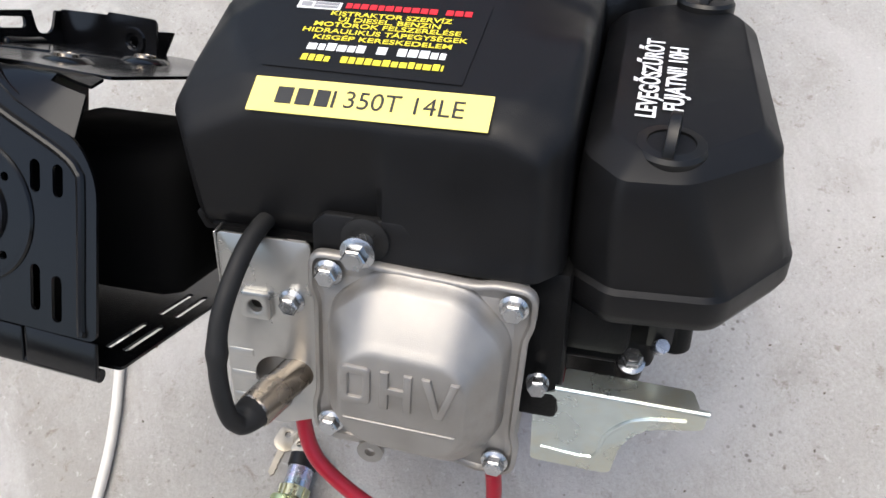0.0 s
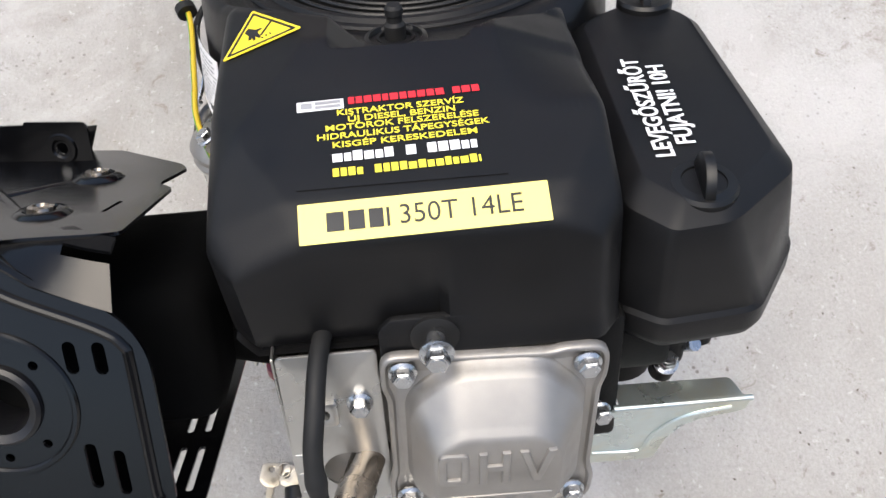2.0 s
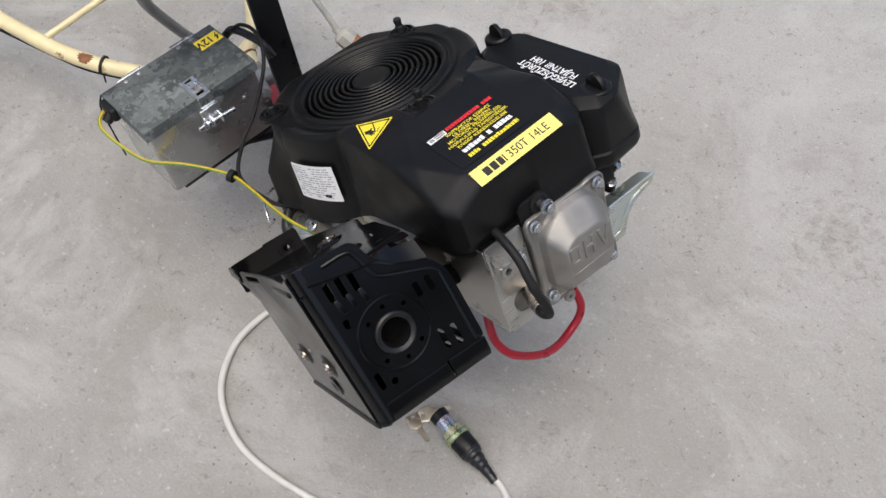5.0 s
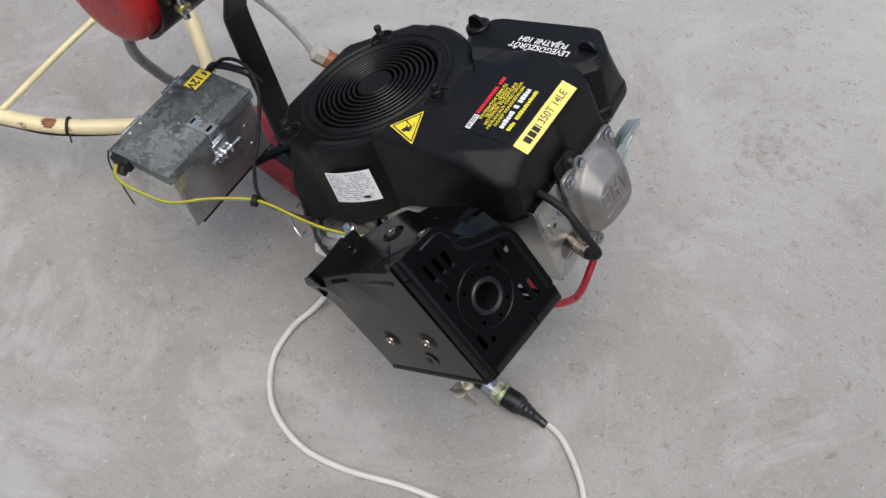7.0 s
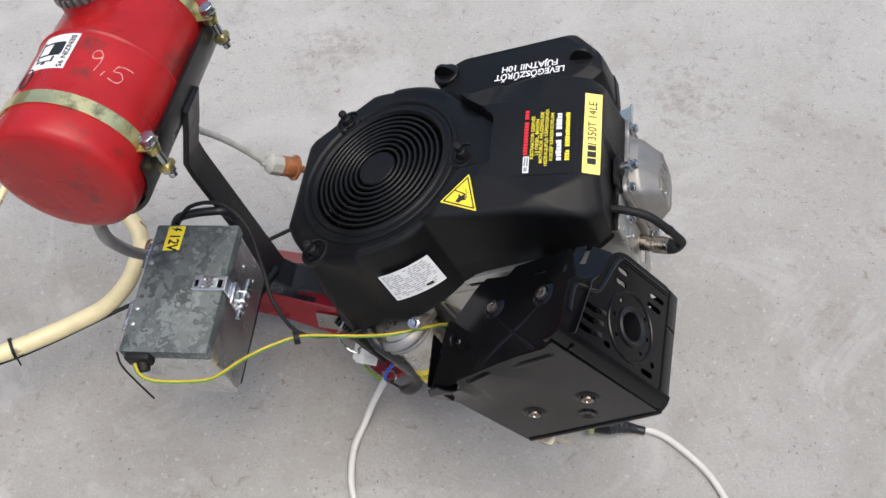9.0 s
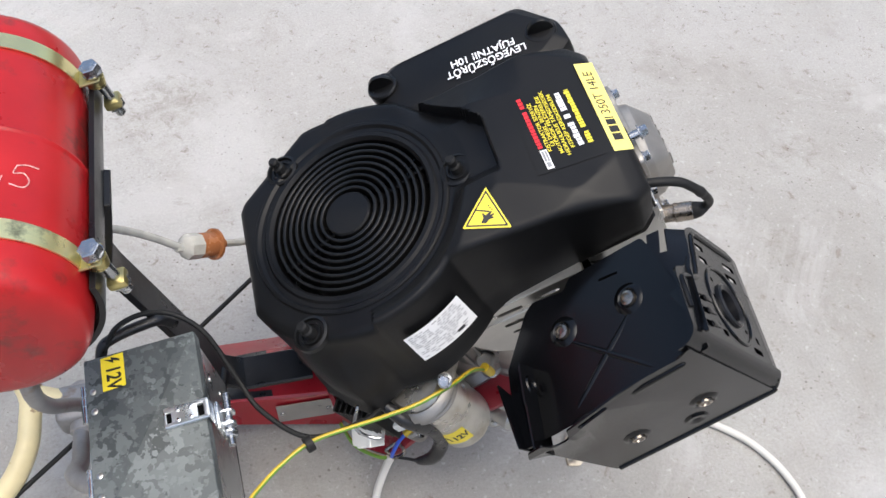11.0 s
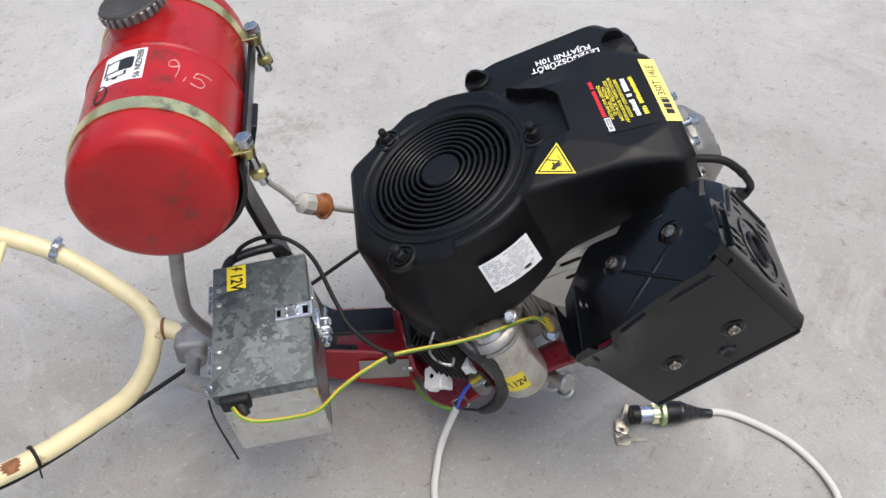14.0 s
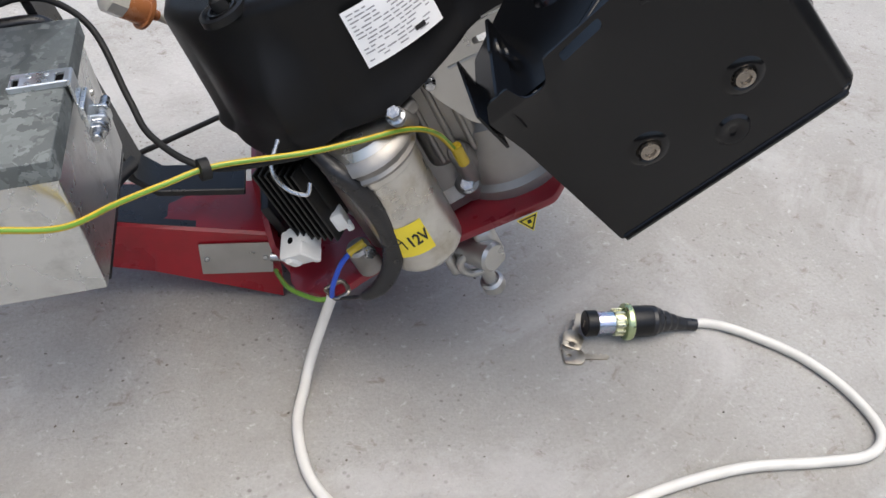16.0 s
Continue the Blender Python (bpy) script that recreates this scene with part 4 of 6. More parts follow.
bent_round(letters("lettering", "12V", 0.0185, INK, tag12, Matrix.Identity(4), width=0.0195, bold=0.0005, align="CENTER"), 0.0380, -84, -0.248, 0.10)
bolt_sign = bars([(-0.0006, 0.0, 0.0008, 0.0095), (-0.0006, -0.0095, 0.0008, 0.001)])
for v in bolt_sign.verts:
    v.co.x += (0.0016 if v.co.y >= 0 and v.co.y < 0.0015 else 0) - 0.22 * v.co.y
merge(bolt_sign, box((0.0052, 0.0014, 0.0002), (0.0, 0.0003, 0.0001), rot=Matrix.Rotation(0.45, 4, "Z")))
bent_round(part("lightning_mark", bolt_sign, INK, tag12), 0.0380, -109, -0.246, 0.10)
part("starter_terminal", rod((-0.084, -0.136, -0.300), (-0.083, -0.142, -0.262), 0.013, 0.012, edge=0.003), ALU, engine)
part("terminal_nut", hex_bolt(0.010, 0.006, 0.013), ZINC, engine, m=along((-0.074, -0.148, -0.270), (-0.06, -0.175, -0.262)))
sol = rod((-0.058, -0.105, -0.298), (-0.058, -0.105, -0.15), 0.021, edge=0.004)
part("starter_solenoid", sol, ALU, engine)
boss = rod((0.046, -0.095, -0.262), (0.041, -0.116, -0.226), 0.012, 0.0105, edge=0.002)
merge(boss, rod((0.040, -0.090, -0.300), (0.041, -0.120, -0.232), 0.0085, 0.0085, edge=0.003))
merge(boss, rod((0.036, -0.082, -0.312), (0.034, -0.106, -0.272), 0.0135, 0.0125, edge=0.003))
part("earth_boss", boss, ALU, engine)
part("earth_bolt", hex_bolt(0.010, 0.005, 0.014), ZINC, engine, m=along((0.042, -0.1165, -0.2395), (0.040, -0.1475, -0.2205)))
part("base_bolt", hex_bolt(0.012, 0.007, 0.017), ZINC, engine, m=along((0.034, -0.108, -0.276), (0.034, -0.124, -0.256)))

# voltage regulator with cooling ribs, its connector and harness
reg_m = basis((-0.095, -0.132, -0.185), (-0.55, -0.83, 0), (0.83, -0.55, 0))
regulator = part("voltage_regulator", box((0.018, 0.05, 0.075), (0, 0, 0), 0.002), PLASTIC_GLOSS, engine, "black finned voltage regulator", reg_m)
for k in range(7):
    part("cooling_rib", box((0.016, 0.0026, 0.086), (0.014, -0.0225 + k * 0.0075, -0.003), 0.0008, 1), PLASTIC_GLOSS, regulator)
plug_m = basis((-0.130, -0.136, -0.240), (0.9, -0.4, 0.2), (0.35, 0.8, 0.35))
conn = box((0.030, 0.026, 0.020), (0, 0, 0), 0.003, 2)
merge(conn, box((0.010, 0.031, 0.014), (-0.006, 0, 0.001), 0.002, 1))
merge(conn, box((0.006, 0.012, 0.024), (0.012, -0.008, 0.002), 0.001, 1))
merge(conn, box((0.008, 0.006, 0.010), (0.018, 0.009, 0.003), 0.001, 1))
merge(conn, tube([(0.012, 0.010, 0.008), (0.020, 0.014, 0.012), (0.026, 0.021, 0.014)], 0.0022, 8, 4))
plug_ob = part("connector", conn, NYLON, engine, "white nylon plug connector", plug_m @ Matrix.Scale(1.15, 4))
# near-black disc drawn for the shade in a pin hole
part("pin_hole", lathe([(0.0028, 0.0), (0.0028, 0.0006)], 12), VOID, plug_ob, m=Matrix.Translation((-0.002, 0.002, 0.0100)))
lugs = box((0.016, 0.016, 0.020), (-0.080, -0.150, -0.216), 0.002)
merge(lugs, box((0.006, 0.006, 0.010), (-0.073, -0.154, -0.226), 0.001, 1))
part("bare_terminal", lugs, NYLON, engine)
part("harness_clip", tube([(-0.078, -0.164, -0.106), (-0.092, -0.178, -0.119), (-0.090, -0.185, -0.138), (-0.077, -0.190, -0.149), (-0.070, -0.185, -0.143)], 0.0019, 8), ZINC, engine)
part("clip_screw", hex_bolt(0.010, 0.007, 0.014), ZINC, engine, m=along((-0.064, -0.158, -0.128), (-0.061, -0.19, -0.112)))
part("taped_harness", tube([(-0.066, -0.150, -0.130), (-0.048, -0.178, -0.148), (-0.039, -0.182, -0.180), (-0.039, -0.175, -0.225), (-0.049, -0.173, -0.264), (-0.068, -0.178, -0.285), (-0.092, -0.172, -0.298), (-0.115, -0.158, -0.305), (-0.133, -0.149, -0.307)], 0.0085, 14,
                            radii=[(0, 0.006), (0.15, 0.009), (0.5, 0.0098), (0.66, 0.0085), (0.76, 0.0055), (0.80, 0.0022), (1, 0.0018)]), TAPE, engine, "black taped wiring harness")
part("blue_wire", tube([(-0.133, -0.149, -0.307), (-0.122, -0.152, -0.288), (-0.104, -0.149, -0.270), (-0.088, -0.146, -0.262)], 0.0026, 10), BLUE_PVC, engine)
part("yellow_lug", rod((-0.092, -0.146, -0.264), (-0.074, -0.142, -0.262), 0.0045), YEL_PVC, engine)
tail_pts = [(-0.133, -0.149, -0.307), (-0.150, -0.142, -0.304), (-0.175, -0.118, -0.298), (-0.192, -0.078, -0.304)]
tail = part("striped_wire", tube(tail_pts, 0.0024, 10), YEL_PVC, engine)
part("green_stripe", tube(tail_pts, 0.0026, 5, 10, arc=(radians(20), radians(170))), GRN_PVC, tail)

# starter cable hanging below the head
part("starter_cable", tube([(0.190, -0.050, -0.235), (0.206, -0.064, -0.255), (0.219, -0.077, -0.281), (0.226, -0.078, -0.308), (0.233, -0.062, -0.338), (0.232, -0.015, -0.375), (0.222, 0.035, -0.383), (0.226, 0.062, -0.352), (0.215, 0.055, -0.29)], 0.0058, 14), RED_PVC, engine, "thick dark red starter cable in a loop")

# ---- the exhaust guard ----
def guard():
    a = radians(13)
    m = ENGINE @ basis((0.316, -0.228, -0.106), (math.cos(a), 0, math.sin(a)), (0, 1, 0))
    ob = thing("muffler", m, "black painted sheet-steel muffler guard beside the engine", "muffler")
    # outlet panel
    o = round2d([(-0.0465, -0.0600), (0.083, -0.0630), (0.083, 0.026), (0.072, 0.046), (0.034, 0.066), (0.019, 0.081), (0.011, 0.108), (-0.0465, 0.1125)],
                [0.004, 0.006, 0.012, 0.016, 0.016, 0.012, 0.010, 0.004], 5)
    holes = [ring2d(0.002, 0, 0.0165, 36)]
    holes += [ring2d(0.002 + 0.031 * math.cos(radians(k)), 0.031 * math.sin(radians(k)), 0.0026, 12) for k in (43, 87, 130, 223, 268, 311)]
    for y, z, h in ((-0.035, 0.076, 0.024), (-0.0215, 0.0735, 0.026), (-0.008, 0.071, 0.024), (0.0445, 0.0245, 0.018), (0.059, 0.0235, 0.018), (0.0435, -0.038, 0.027), (0.0575, -0.0425, 0.027), (-0.038, -0.0355, 0.021), (-0.036, 0.037, 0.011)):
        holes.append(slot2d(y, z, 0.0066, h))
    holes.append(ring2d(-0.0245, -0.0445, 0.0038, 14))
    bm = slab(o, 0.0022, holes)
    front = part("outlet_panel", bm, BLACK_SHEET, ob, "black outlet panel with slots and a round outlet", basis((-0.0027, 0, 0.0050), (0.09, 1, 0), (-0.08, 0, 1)), 30)
    part("pressed_ring", lathe([(0.0415, 0), (0.0415, 0.001), (0.0405, 0.0022), (0.0385, 0.0022), (0.0375, 0.001), (0.0375, 0)], 56, False), BLACK_SHEET, front, m=Matrix.Translation((0.002, 0, 0.0018)))
    part("outlet_ring", lathe([(0.023, 0), (0.0225, 0.0025), (0.0205, 0.004), (0.0165, 0.002), (0.0155, -0.01), (0.015, -0.05)], 48, False), BLACK_STEEL, front, m=Matrix.Translation((0.002, 0, 0.0018)))
    part("pressed_bead", tube([(-0.028, 0.102, 0.002), (-0.002, 0.1005, 0.002), (0.006, 0.092, 0.002), (0.0115, 0.069, 0.002), (0.020, 0.0585, 0.002), (0.060, 0.0395, 0.002), (0.0715, 0.030, 0.002), (0.0735, 0.018, 0.002), (0.0735, -0.054, 0.002), (0.0755, -0.057, 0.002)], 0.0028, 10, 6), BLACK_SHEET, front)
    for y, z in ((-0.0325, 0.056), (-0.019, 0.055), (-0.0055, 0.053)):
        part("pressed_louvre", box((0.006, 0.018, 0.003), (y, z, 0.002), 0.0013, 2, Matrix.Rotation(0.12, 4, "Z")), BLACK_SHEET, front)
    bend = []
    for q in np.linspace(math.pi, 1.5 * math.pi, 9):
        bend.append([(-0.0465 + (0.0160 - k) * math.cos(q), w, -0.0178 - (0.0200 - k) * math.sin(q)) for k, w in ((0, -0.0820), (0, 0.1125), (0.0018, 0.1125), (0.0018, -0.0820))])
    part("rolled_edge", loft(bend), BLACK_SHEET, front)
    for y0, y1 in ((-0.0465, 0.0335), (0.0350, 0.0825)):
        flap = slab(round2d([(y0, -0.0225), (y1, -0.0235), (y1, -0.0012), (y0, -0.0004)], 0.002), 0.0018, bevel=0.0006)
        part("lower_flap", flap, BLACK_SHEET, front, m=basis((0, -0.0610, 0.0002), (1, -0.02, 0), (0, 1, 0.10)))
    part("lower_edge", tube([(-0.0605, -0.0805, -0.018), (-0.055, -0.0805, -0.006), (-0.045, -0.082, -0.0045), (0.0, -0.0830, -0.0045), (0.081, -0.0850, -0.0045)], 0.0040, 12, 6), BLACK_SHEET, front)
    # outer side panel
    o = round2d([(-0.197, -0.088), (-0.020, -0.0775), (-0.0115, -0.0768), (-0.0265, 0.1125), (-0.040, 0.1040), (-0.161, 0.0970), (-0.168, 0.0800), (-0.185, 0.0790), (-0.190, 0.0950), (-0.206, 0.0930), (-0.213, 0.080)],
                [0.004, 0.004, 0.002, 0.003, 0.004, 0.002, 0.007, 0.007, 0.002, 0.003, 0.003])
    sheet = slab(o, 0.002, [round2d([(-0.152, 0.0855), (-0.120, 0.0880), (-0.120, 0.0955), (-0.152, 0.0930)], 0.003)])
    bmesh.ops.triangulate(sheet, faces=sheet.faces)
    bmesh.ops.subdivide_edges(sheet, edges=sheet.edges[:], cuts=3, use_grid_fill=True)
    for v in sheet.verts:
        v.co.z += 0.011 * min(1, max(0, (-v.co.x - 0.09) / 0.08)) * min(1, max(0, (v.co.y - 0.045) / 0.035))
    side = part("side_panel", sheet, BLACK_SHEET, ob, m=basis((0, -0.0605, 0), (1, 0, 0), (0, 0, 1)), smooth=40)
    fin = slab(round2d([(0, 0.003), (0.067, 0.006), (0.056, -0.020), (0, -0.034)], 0.002), 0.0018)
    part("rear_fin", fin, BLACK_SHEET, ob, m=basis((-0.2195, -0.0595, 0.078), (0, 1, 0), (-0.05, 0, 1)))
    screw = [(0.0075, 0), (0.007, 0.003), (0.0042, 0.0036), (0.0036, 0.0018), (0.001, 0.0018)]
    for u, w in ((-0.0635, -0.0125), (-0.1415, -0.0225)):
        dish = part("screw_dish", lathe([(0.016, -0.0005), (0.0125, 0.0018), (0.010, 0.0022), (0.0075, 0.0008)], 32, False), BLACK_SHEET, side, m=basis((u, w, 0.002), (1, 0, 0), (0, 1, 0)))
        part("guard_screw", lathe(screw, 24, False), PLUG_STEEL, dish, "steel torx screw with a washer", Matrix.Translation((0, 0, 0.001)))
    part("screw_dish", lathe([(0.014, -0.0005), (0.011, 0.002), (0.008, 0.0022), (0.003, 0.0002)], 28, False), BLACK_SHEET, side, m=basis((-0.087, -0.050, 0.002), (1, 0, 0), (0, 1, 0)))
    for u, w, n in ((-0.068, 0.0865, 0.058), (-0.139, 0.0770, 0.044)):
        part("pressed_louvre", box((n, 0.008, 0.0075), (u, w, 0.0005), 0.0036, 4, Matrix.Rotation(0.095, 4, "Z")), BLACK_SHEET, side)
    part("lower_lip", tube([(-0.194, -0.0875, 0.0005), (-0.030, -0.0785, 0.0005), (-0.012, -0.0775, -0.002), (-0.004, -0.0775, -0.010)], 0.0040, 10, 6), BLACK_SHEET, side)
    # top panel, pressed with a cross, falling from its outer edge to the middle
    o = round2d([(-0.118, -0.084), (0.085, -0.085), (0.085, -0.03), (0.072, 0.034), (0.068, 0.046), (-0.015, 0.053), (-0.026, 0.043), (-0.062, 0.052), (-0.074, 0.046), (-0.112, -0.002), (-0.120, -0.045)], 0.003)
    sheet = slab(o, 0.002, [round2d([(0.012, 0.030), (0.034, 0.026), (0.034, 0.0285), (0.014, 0.0325)], 0.0005)])
    bmesh.ops.triangulate(sheet, faces=sheet.faces)
    bmesh.ops.subdivide_edges(sheet, edges=sheet.edges[:], cuts=3, use_grid_fill=True)
    def panel_rise(u, v):
        return max(0, v) * -0.05 - 0.0016 * max(0, 1 - math.hypot(u, v + 0.01) / 0.05)

    for v in sheet.verts:
        v.co.z += panel_rise(v.co.x, v.co.y)
    top = part("top_panel", sheet, BLACK_SHEET, ob, m=basis((-0.1, 0.025, 0.0757), (1, 0, 0.1), (0, 1, -0.04)))
    for p, q in (((-0.052, -0.073), (0.034, -0.014)), ((-0.036, -0.010), (0.032, -0.074))):
        part("pressed_cross", tube([(p[0] + (q[0] - p[0]) * k, p[1] + (q[1] - p[1]) * k, panel_rise(p[0] + (q[0] - p[0]) * k, p[1] + (q[1] - p[1]) * k) - 0.0020 + 0.0052 * k * (1 - k)) for k in np.linspace(0, 1, 9)], 0.0042, 16, 2), BLACK_SHEET, top)
    for u, v in ((-0.040, 0.003), (0.035, -0.004)):
        dish = part("screw_dish", lathe([(0.016, -0.0005), (0.0125, 0.0022), (0.010, 0.0026), (0.0075, 0.001)], 32, False), BLACK_SHEET, top, m=Matrix.Translation((u, v, 0.002 + panel_rise(u, v))))
        part("guard_screw", lathe(screw, 24, False), PLUG_STEEL, dish, "steel torx screw with a washer", Matrix.Translation((0, 0, 0.001)))
    # chamfered corner between the top and the outlet panel, with a notched tab
    rows = []
    for y, back, ma, mb, low in ((0.07, (-0.026, 0.08), (-0.0143, 0.0775), (-0.0091, 0.0735), (0.0027, 0.053)), (0.058, (-0.03, 0.081), (-0.0178, 0.079), (-0.0119, 0.0755), (0.0017, 0.058)), (0.046, (-0.04, 0.0825), (-0.0213, 0.0815), (-0.0146, 0.078), (0.0006, 0.0635)), (0.034, (-0.039, 0.0825), (-0.0237, 0.083), (-0.0165, 0.0805), (-0.0005, 0.0695)),
                                 (0.02, (-0.035, 0.0815), (-0.0237, 0.0835), (-0.0133, 0.0835), (-0.0021, 0.0815)), (0.01, (-0.031, 0.084), (-0.0219, 0.085), (-0.0119, 0.085), (-0.0028, 0.084)), (-0.03, (-0.017, 0.0955), (-0.0132, 0.0953), (-0.0101, 0.095), (-0.0057, 0.0945)), (-0.05, (-0.011, 0.101), (-0.0108, 0.101), (-0.0093, 0.1008), (-0.0071, 0.1005))):
        rows.append([Vector((x, y, z)) for x, z in (back, ma, mb, low)])
    bridge = bmesh.new()
    for i in range(len(rows) - 1):
        for k in range(3):
            if k == 1 and i < 2:
                continue
            q = [rows[i][k], rows[i][k + 1], rows[i + 1][k + 1], rows[i + 1][k]]
            bridge.faces.new([bridge.verts.new(p) for p in q])
    bmesh.ops.remove_doubles(bridge, verts=bridge.verts, dist=1e-5)
    bmesh.ops.recalc_face_normals(bridge, faces=bridge.faces)
    bmesh.ops.solidify(bridge, geom=bridge.faces[:], thickness=0.0018)
    part("corner_panel", bridge, BLACK_SHEET, ob, smooth=40)
    ear = slab(round2d([(-0.073, 0.058), (0.012, 0.058), (0.013, 0.096), (-0.029, 0.0975), (-0.0295, 0.0955), (-0.073, 0.0955)], [0.003, 0.002, 0.005, 0.001, 0.001, 0.003]), 0.002, [ring2d(-0.007, 0.079, 0.004, 16)])
    flange = part("rear_ear", ear, BLACK_SHEET, ob, m=basis((-0.1875, 0, 0), (0.15, 1, 0), (0, 0, 1)))
    part("pressed_dimple", lathe([(0.0105, 0.0), (0.0095, 0.0016), (0.0065, 0.0016), (0.0042, -0.001)], 28, False), BLACK_SHEET, flange, m=Matrix.Translation((-0.007, 0.079, 0.0019)))
    part("bottom_panel", slab(round2d([(-0.19, -0.058), (-0.002, -0.058), (-0.002, 0.088), (-0.19, 0.088)], 0.004), 0.002, [hslot2d(-0.045, 0.066, 0.044, 0.0042), hslot2d(-0.105, 0.066, 0.044, 0.0042), hslot2d(-0.045, 0.077, 0.044, 0.0042), hslot2d(-0.105, 0.077, 0.044, 0.0042)]), BLACK_SHEET, ob, m=basis((0, 0, -0.0765), (1, 0, 0.05), (0, 1, -0.035)))
    inside = box((0.135, 0.140, 0.092), (-0.122, 0.028, -0.014), 0.018, 3)
    merge(inside, rod((-0.06, 0.004, 0.0), (-0.022, 0.002, 0.0), 0.026, 0.022))
    part("silencer_body", inside, VOID, ob, "dark silencer inside the guard")
    # pipe coloured near-black, as the shade between guard and engine
    part("exhaust_pipe", tube([(-0.12, 0.05, -0.03), (-0.12, 0.09, -0.035), (-0.12, 0.13, -0.045), (-0.12, 0.17, -0.05)], 0.014, 20), VOID, ob)


guard()


# ---- the fuel tank ----
def fuel_tank():
    cx, cz, R, y0, y1 = -0.8070, 0.5496, 0.0858, -0.2330, 0.0800
    ob = thing("fuel_tank", Matrix.Translation((cx, 0, cz)), "red cylindrical steel fuel tank strapped to a black bracket", "fuel tank")
    turn = Matrix.Rotation(radians(90), 4, "X")  # z of the lathe runs to -y
    L0, L1 = -y1, -y0
    mid = 0.075
    prof = [(0.001, L0 - 0.004), (0.055, L0 - 0.003), (R - 0.012, L0), (R - 0.0065, L0 + 0.004), (R - 0.0035, L0 + 0.012), (R - 0.0025, L0 + 0.03),
            (R - 0.0026, mid - 0.004), (R - 0.0024, mid - 0.0012), (R + 0.0016, mid - 0.0006), (R + 0.0018, mid + 0.0016), (R + 0.0002, mid + 0.0034), (R, mid + 0.006), (R - 0.0002, L1 - 0.03), (R - 0.0015, L1 - 0.012),
            (R - 0.0045, L1 - 0.004), (R - 0.010, L1 - 0.0005), (R - 0.016, L1 + 0.0015), (0.055, L1 + 0.003), (0.001, L1 + 0.004)]
    bm = lathe(prof, 72, False)
    bmesh.ops.transform(bm, matrix=turn, verts=bm.verts)
    part("tank_shell", bm, PAINT_RED, ob, "scuffed red enamel shell", smooth=40)
    axis = Vector((-0.26, 0, 0.965)).normalized()
    base = Vector((0, -0.014, 0))
    neck = lathe([(0.046, 0.062), (0.040, 0.072), (0.0365, 0.078), (0.0355, 0.096), (0.034, 0.098)], 48, False)
    part("filler_neck", neck, PAINT_RED, ob, m=along(base, base + axis))
    cap = lathe([(0.034, 0.094), (0.0365, 0.096), (0.0365, 0.106), (0.035, 0.108), (0.031, 0.1085), (0.029, 0.1075), (0.001, 0.1075)], 48, False)
    cap_ob = part("filler_cap", cap, material("worn_dark_cap", (0.055, 0.05, 0.045), 0.55, 0.3, vary=0.35, scale=50, bump=0.15, bump_scale=300, stain=(0.13, 0.115, 0.10), stain_scale=26), ob, "worn dark metal filler cap with a milled rim", along(base, base + axis))
    tooth_metal = material("worn_tooth_metal", (0.26, 0.25, 0.24), 0.4, 0.85, vary=0.3, scale=60)
    for i in range(26):
        a = 2 * math.pi * i / 26
        part("cap_tooth", box((0.0034, 0.0050, 0.010), (0.0365 * math.cos(a), 0.0365 * math.sin(a), 0.1005), 0.0007, 1, Matrix.Rotation(a, 4, "Z")), tooth_metal, cap_ob)

    def wrap(a0, a1, ya, yb, r, thick, n=30):
        bm = bmesh.new()
        rows = []
        for t in np.linspace(radians(a0), radians(a1), n):
            rows.append([bm.verts.new((rr * math.cos(t), y, rr * math.sin(t))) for rr, y in ((r, ya), (r + thick, ya), (r + thick, yb), (r, yb))])
        for p, q in zip(rows, rows[1:]):
            for k in range(4):
                bm.faces.new((p[k], p[(k + 1) % 4], q[(k + 1) % 4], q[k]))
        bm.faces.new(rows[0])
        bm.faces.new(rows[-1])
        return bm

    strap_zinc = material("bright_olive_zinc", (0.80, 0.72, 0.36), 0.24, 0.9, vary=0.2, scale=14, stain=(0.34, 0.30, 0.16), stain_scale=16, stain_edge=(0.52, 0.60))
    for yc, sr in ((-0.184, R), (0.034, R - 0.0022)):
        strap = part("tank_strap", wrap(14, 300, yc - 0.0095, yc + 0.0095, sr + 0.0004, 0.0016, 60), strap_zinc, ob, "yellow-passivated clamp strap")
        lug = box((0.020, 0.023, 0.003), (R * 0.97 + 0.008, yc, R * 0.25 + 0.004), 0.0008, 1, Matrix.Rotation(radians(-12), 4, "Y"))
        merge(lug, lathe([(0.009, 0.0), (0.009, 0.011)], 20), Matrix.Translation((R * 0.97 + 0.012, yc, R * 0.25 - 0.006)))
        part("strap_lug", lug, YZINC, strap)
        bx = R * 0.97 + 0.012
        part("strap_bolt", merge(hex_bolt(0.017, 0.010, 0.018, 0.055, 0.005), lathe([(0.0092, -0.045), (0.0092, -0.037)], 6)), ZINC, strap, m=Matrix.Translation((bx, yc, R * 0.25 + 0.007)) @ Matrix.Rotation(radians(-14), 4, "Y"))
        part("clamp_block", box((0.017, 0.018, 0.010), (bx + 0.009, yc, R * 0.25 - 0.030), 0.003, 2, Matrix.Rotation(radians(-14), 4, "Y")), YZINC, strap)
    # fuel sticker
    film = part("fuel_sticker", wrap(92, 124, -0.140, -0.084, R + 0.0002, 0.0004), WHITE_FILM, ob, "white sticker with a petrol pump sign")
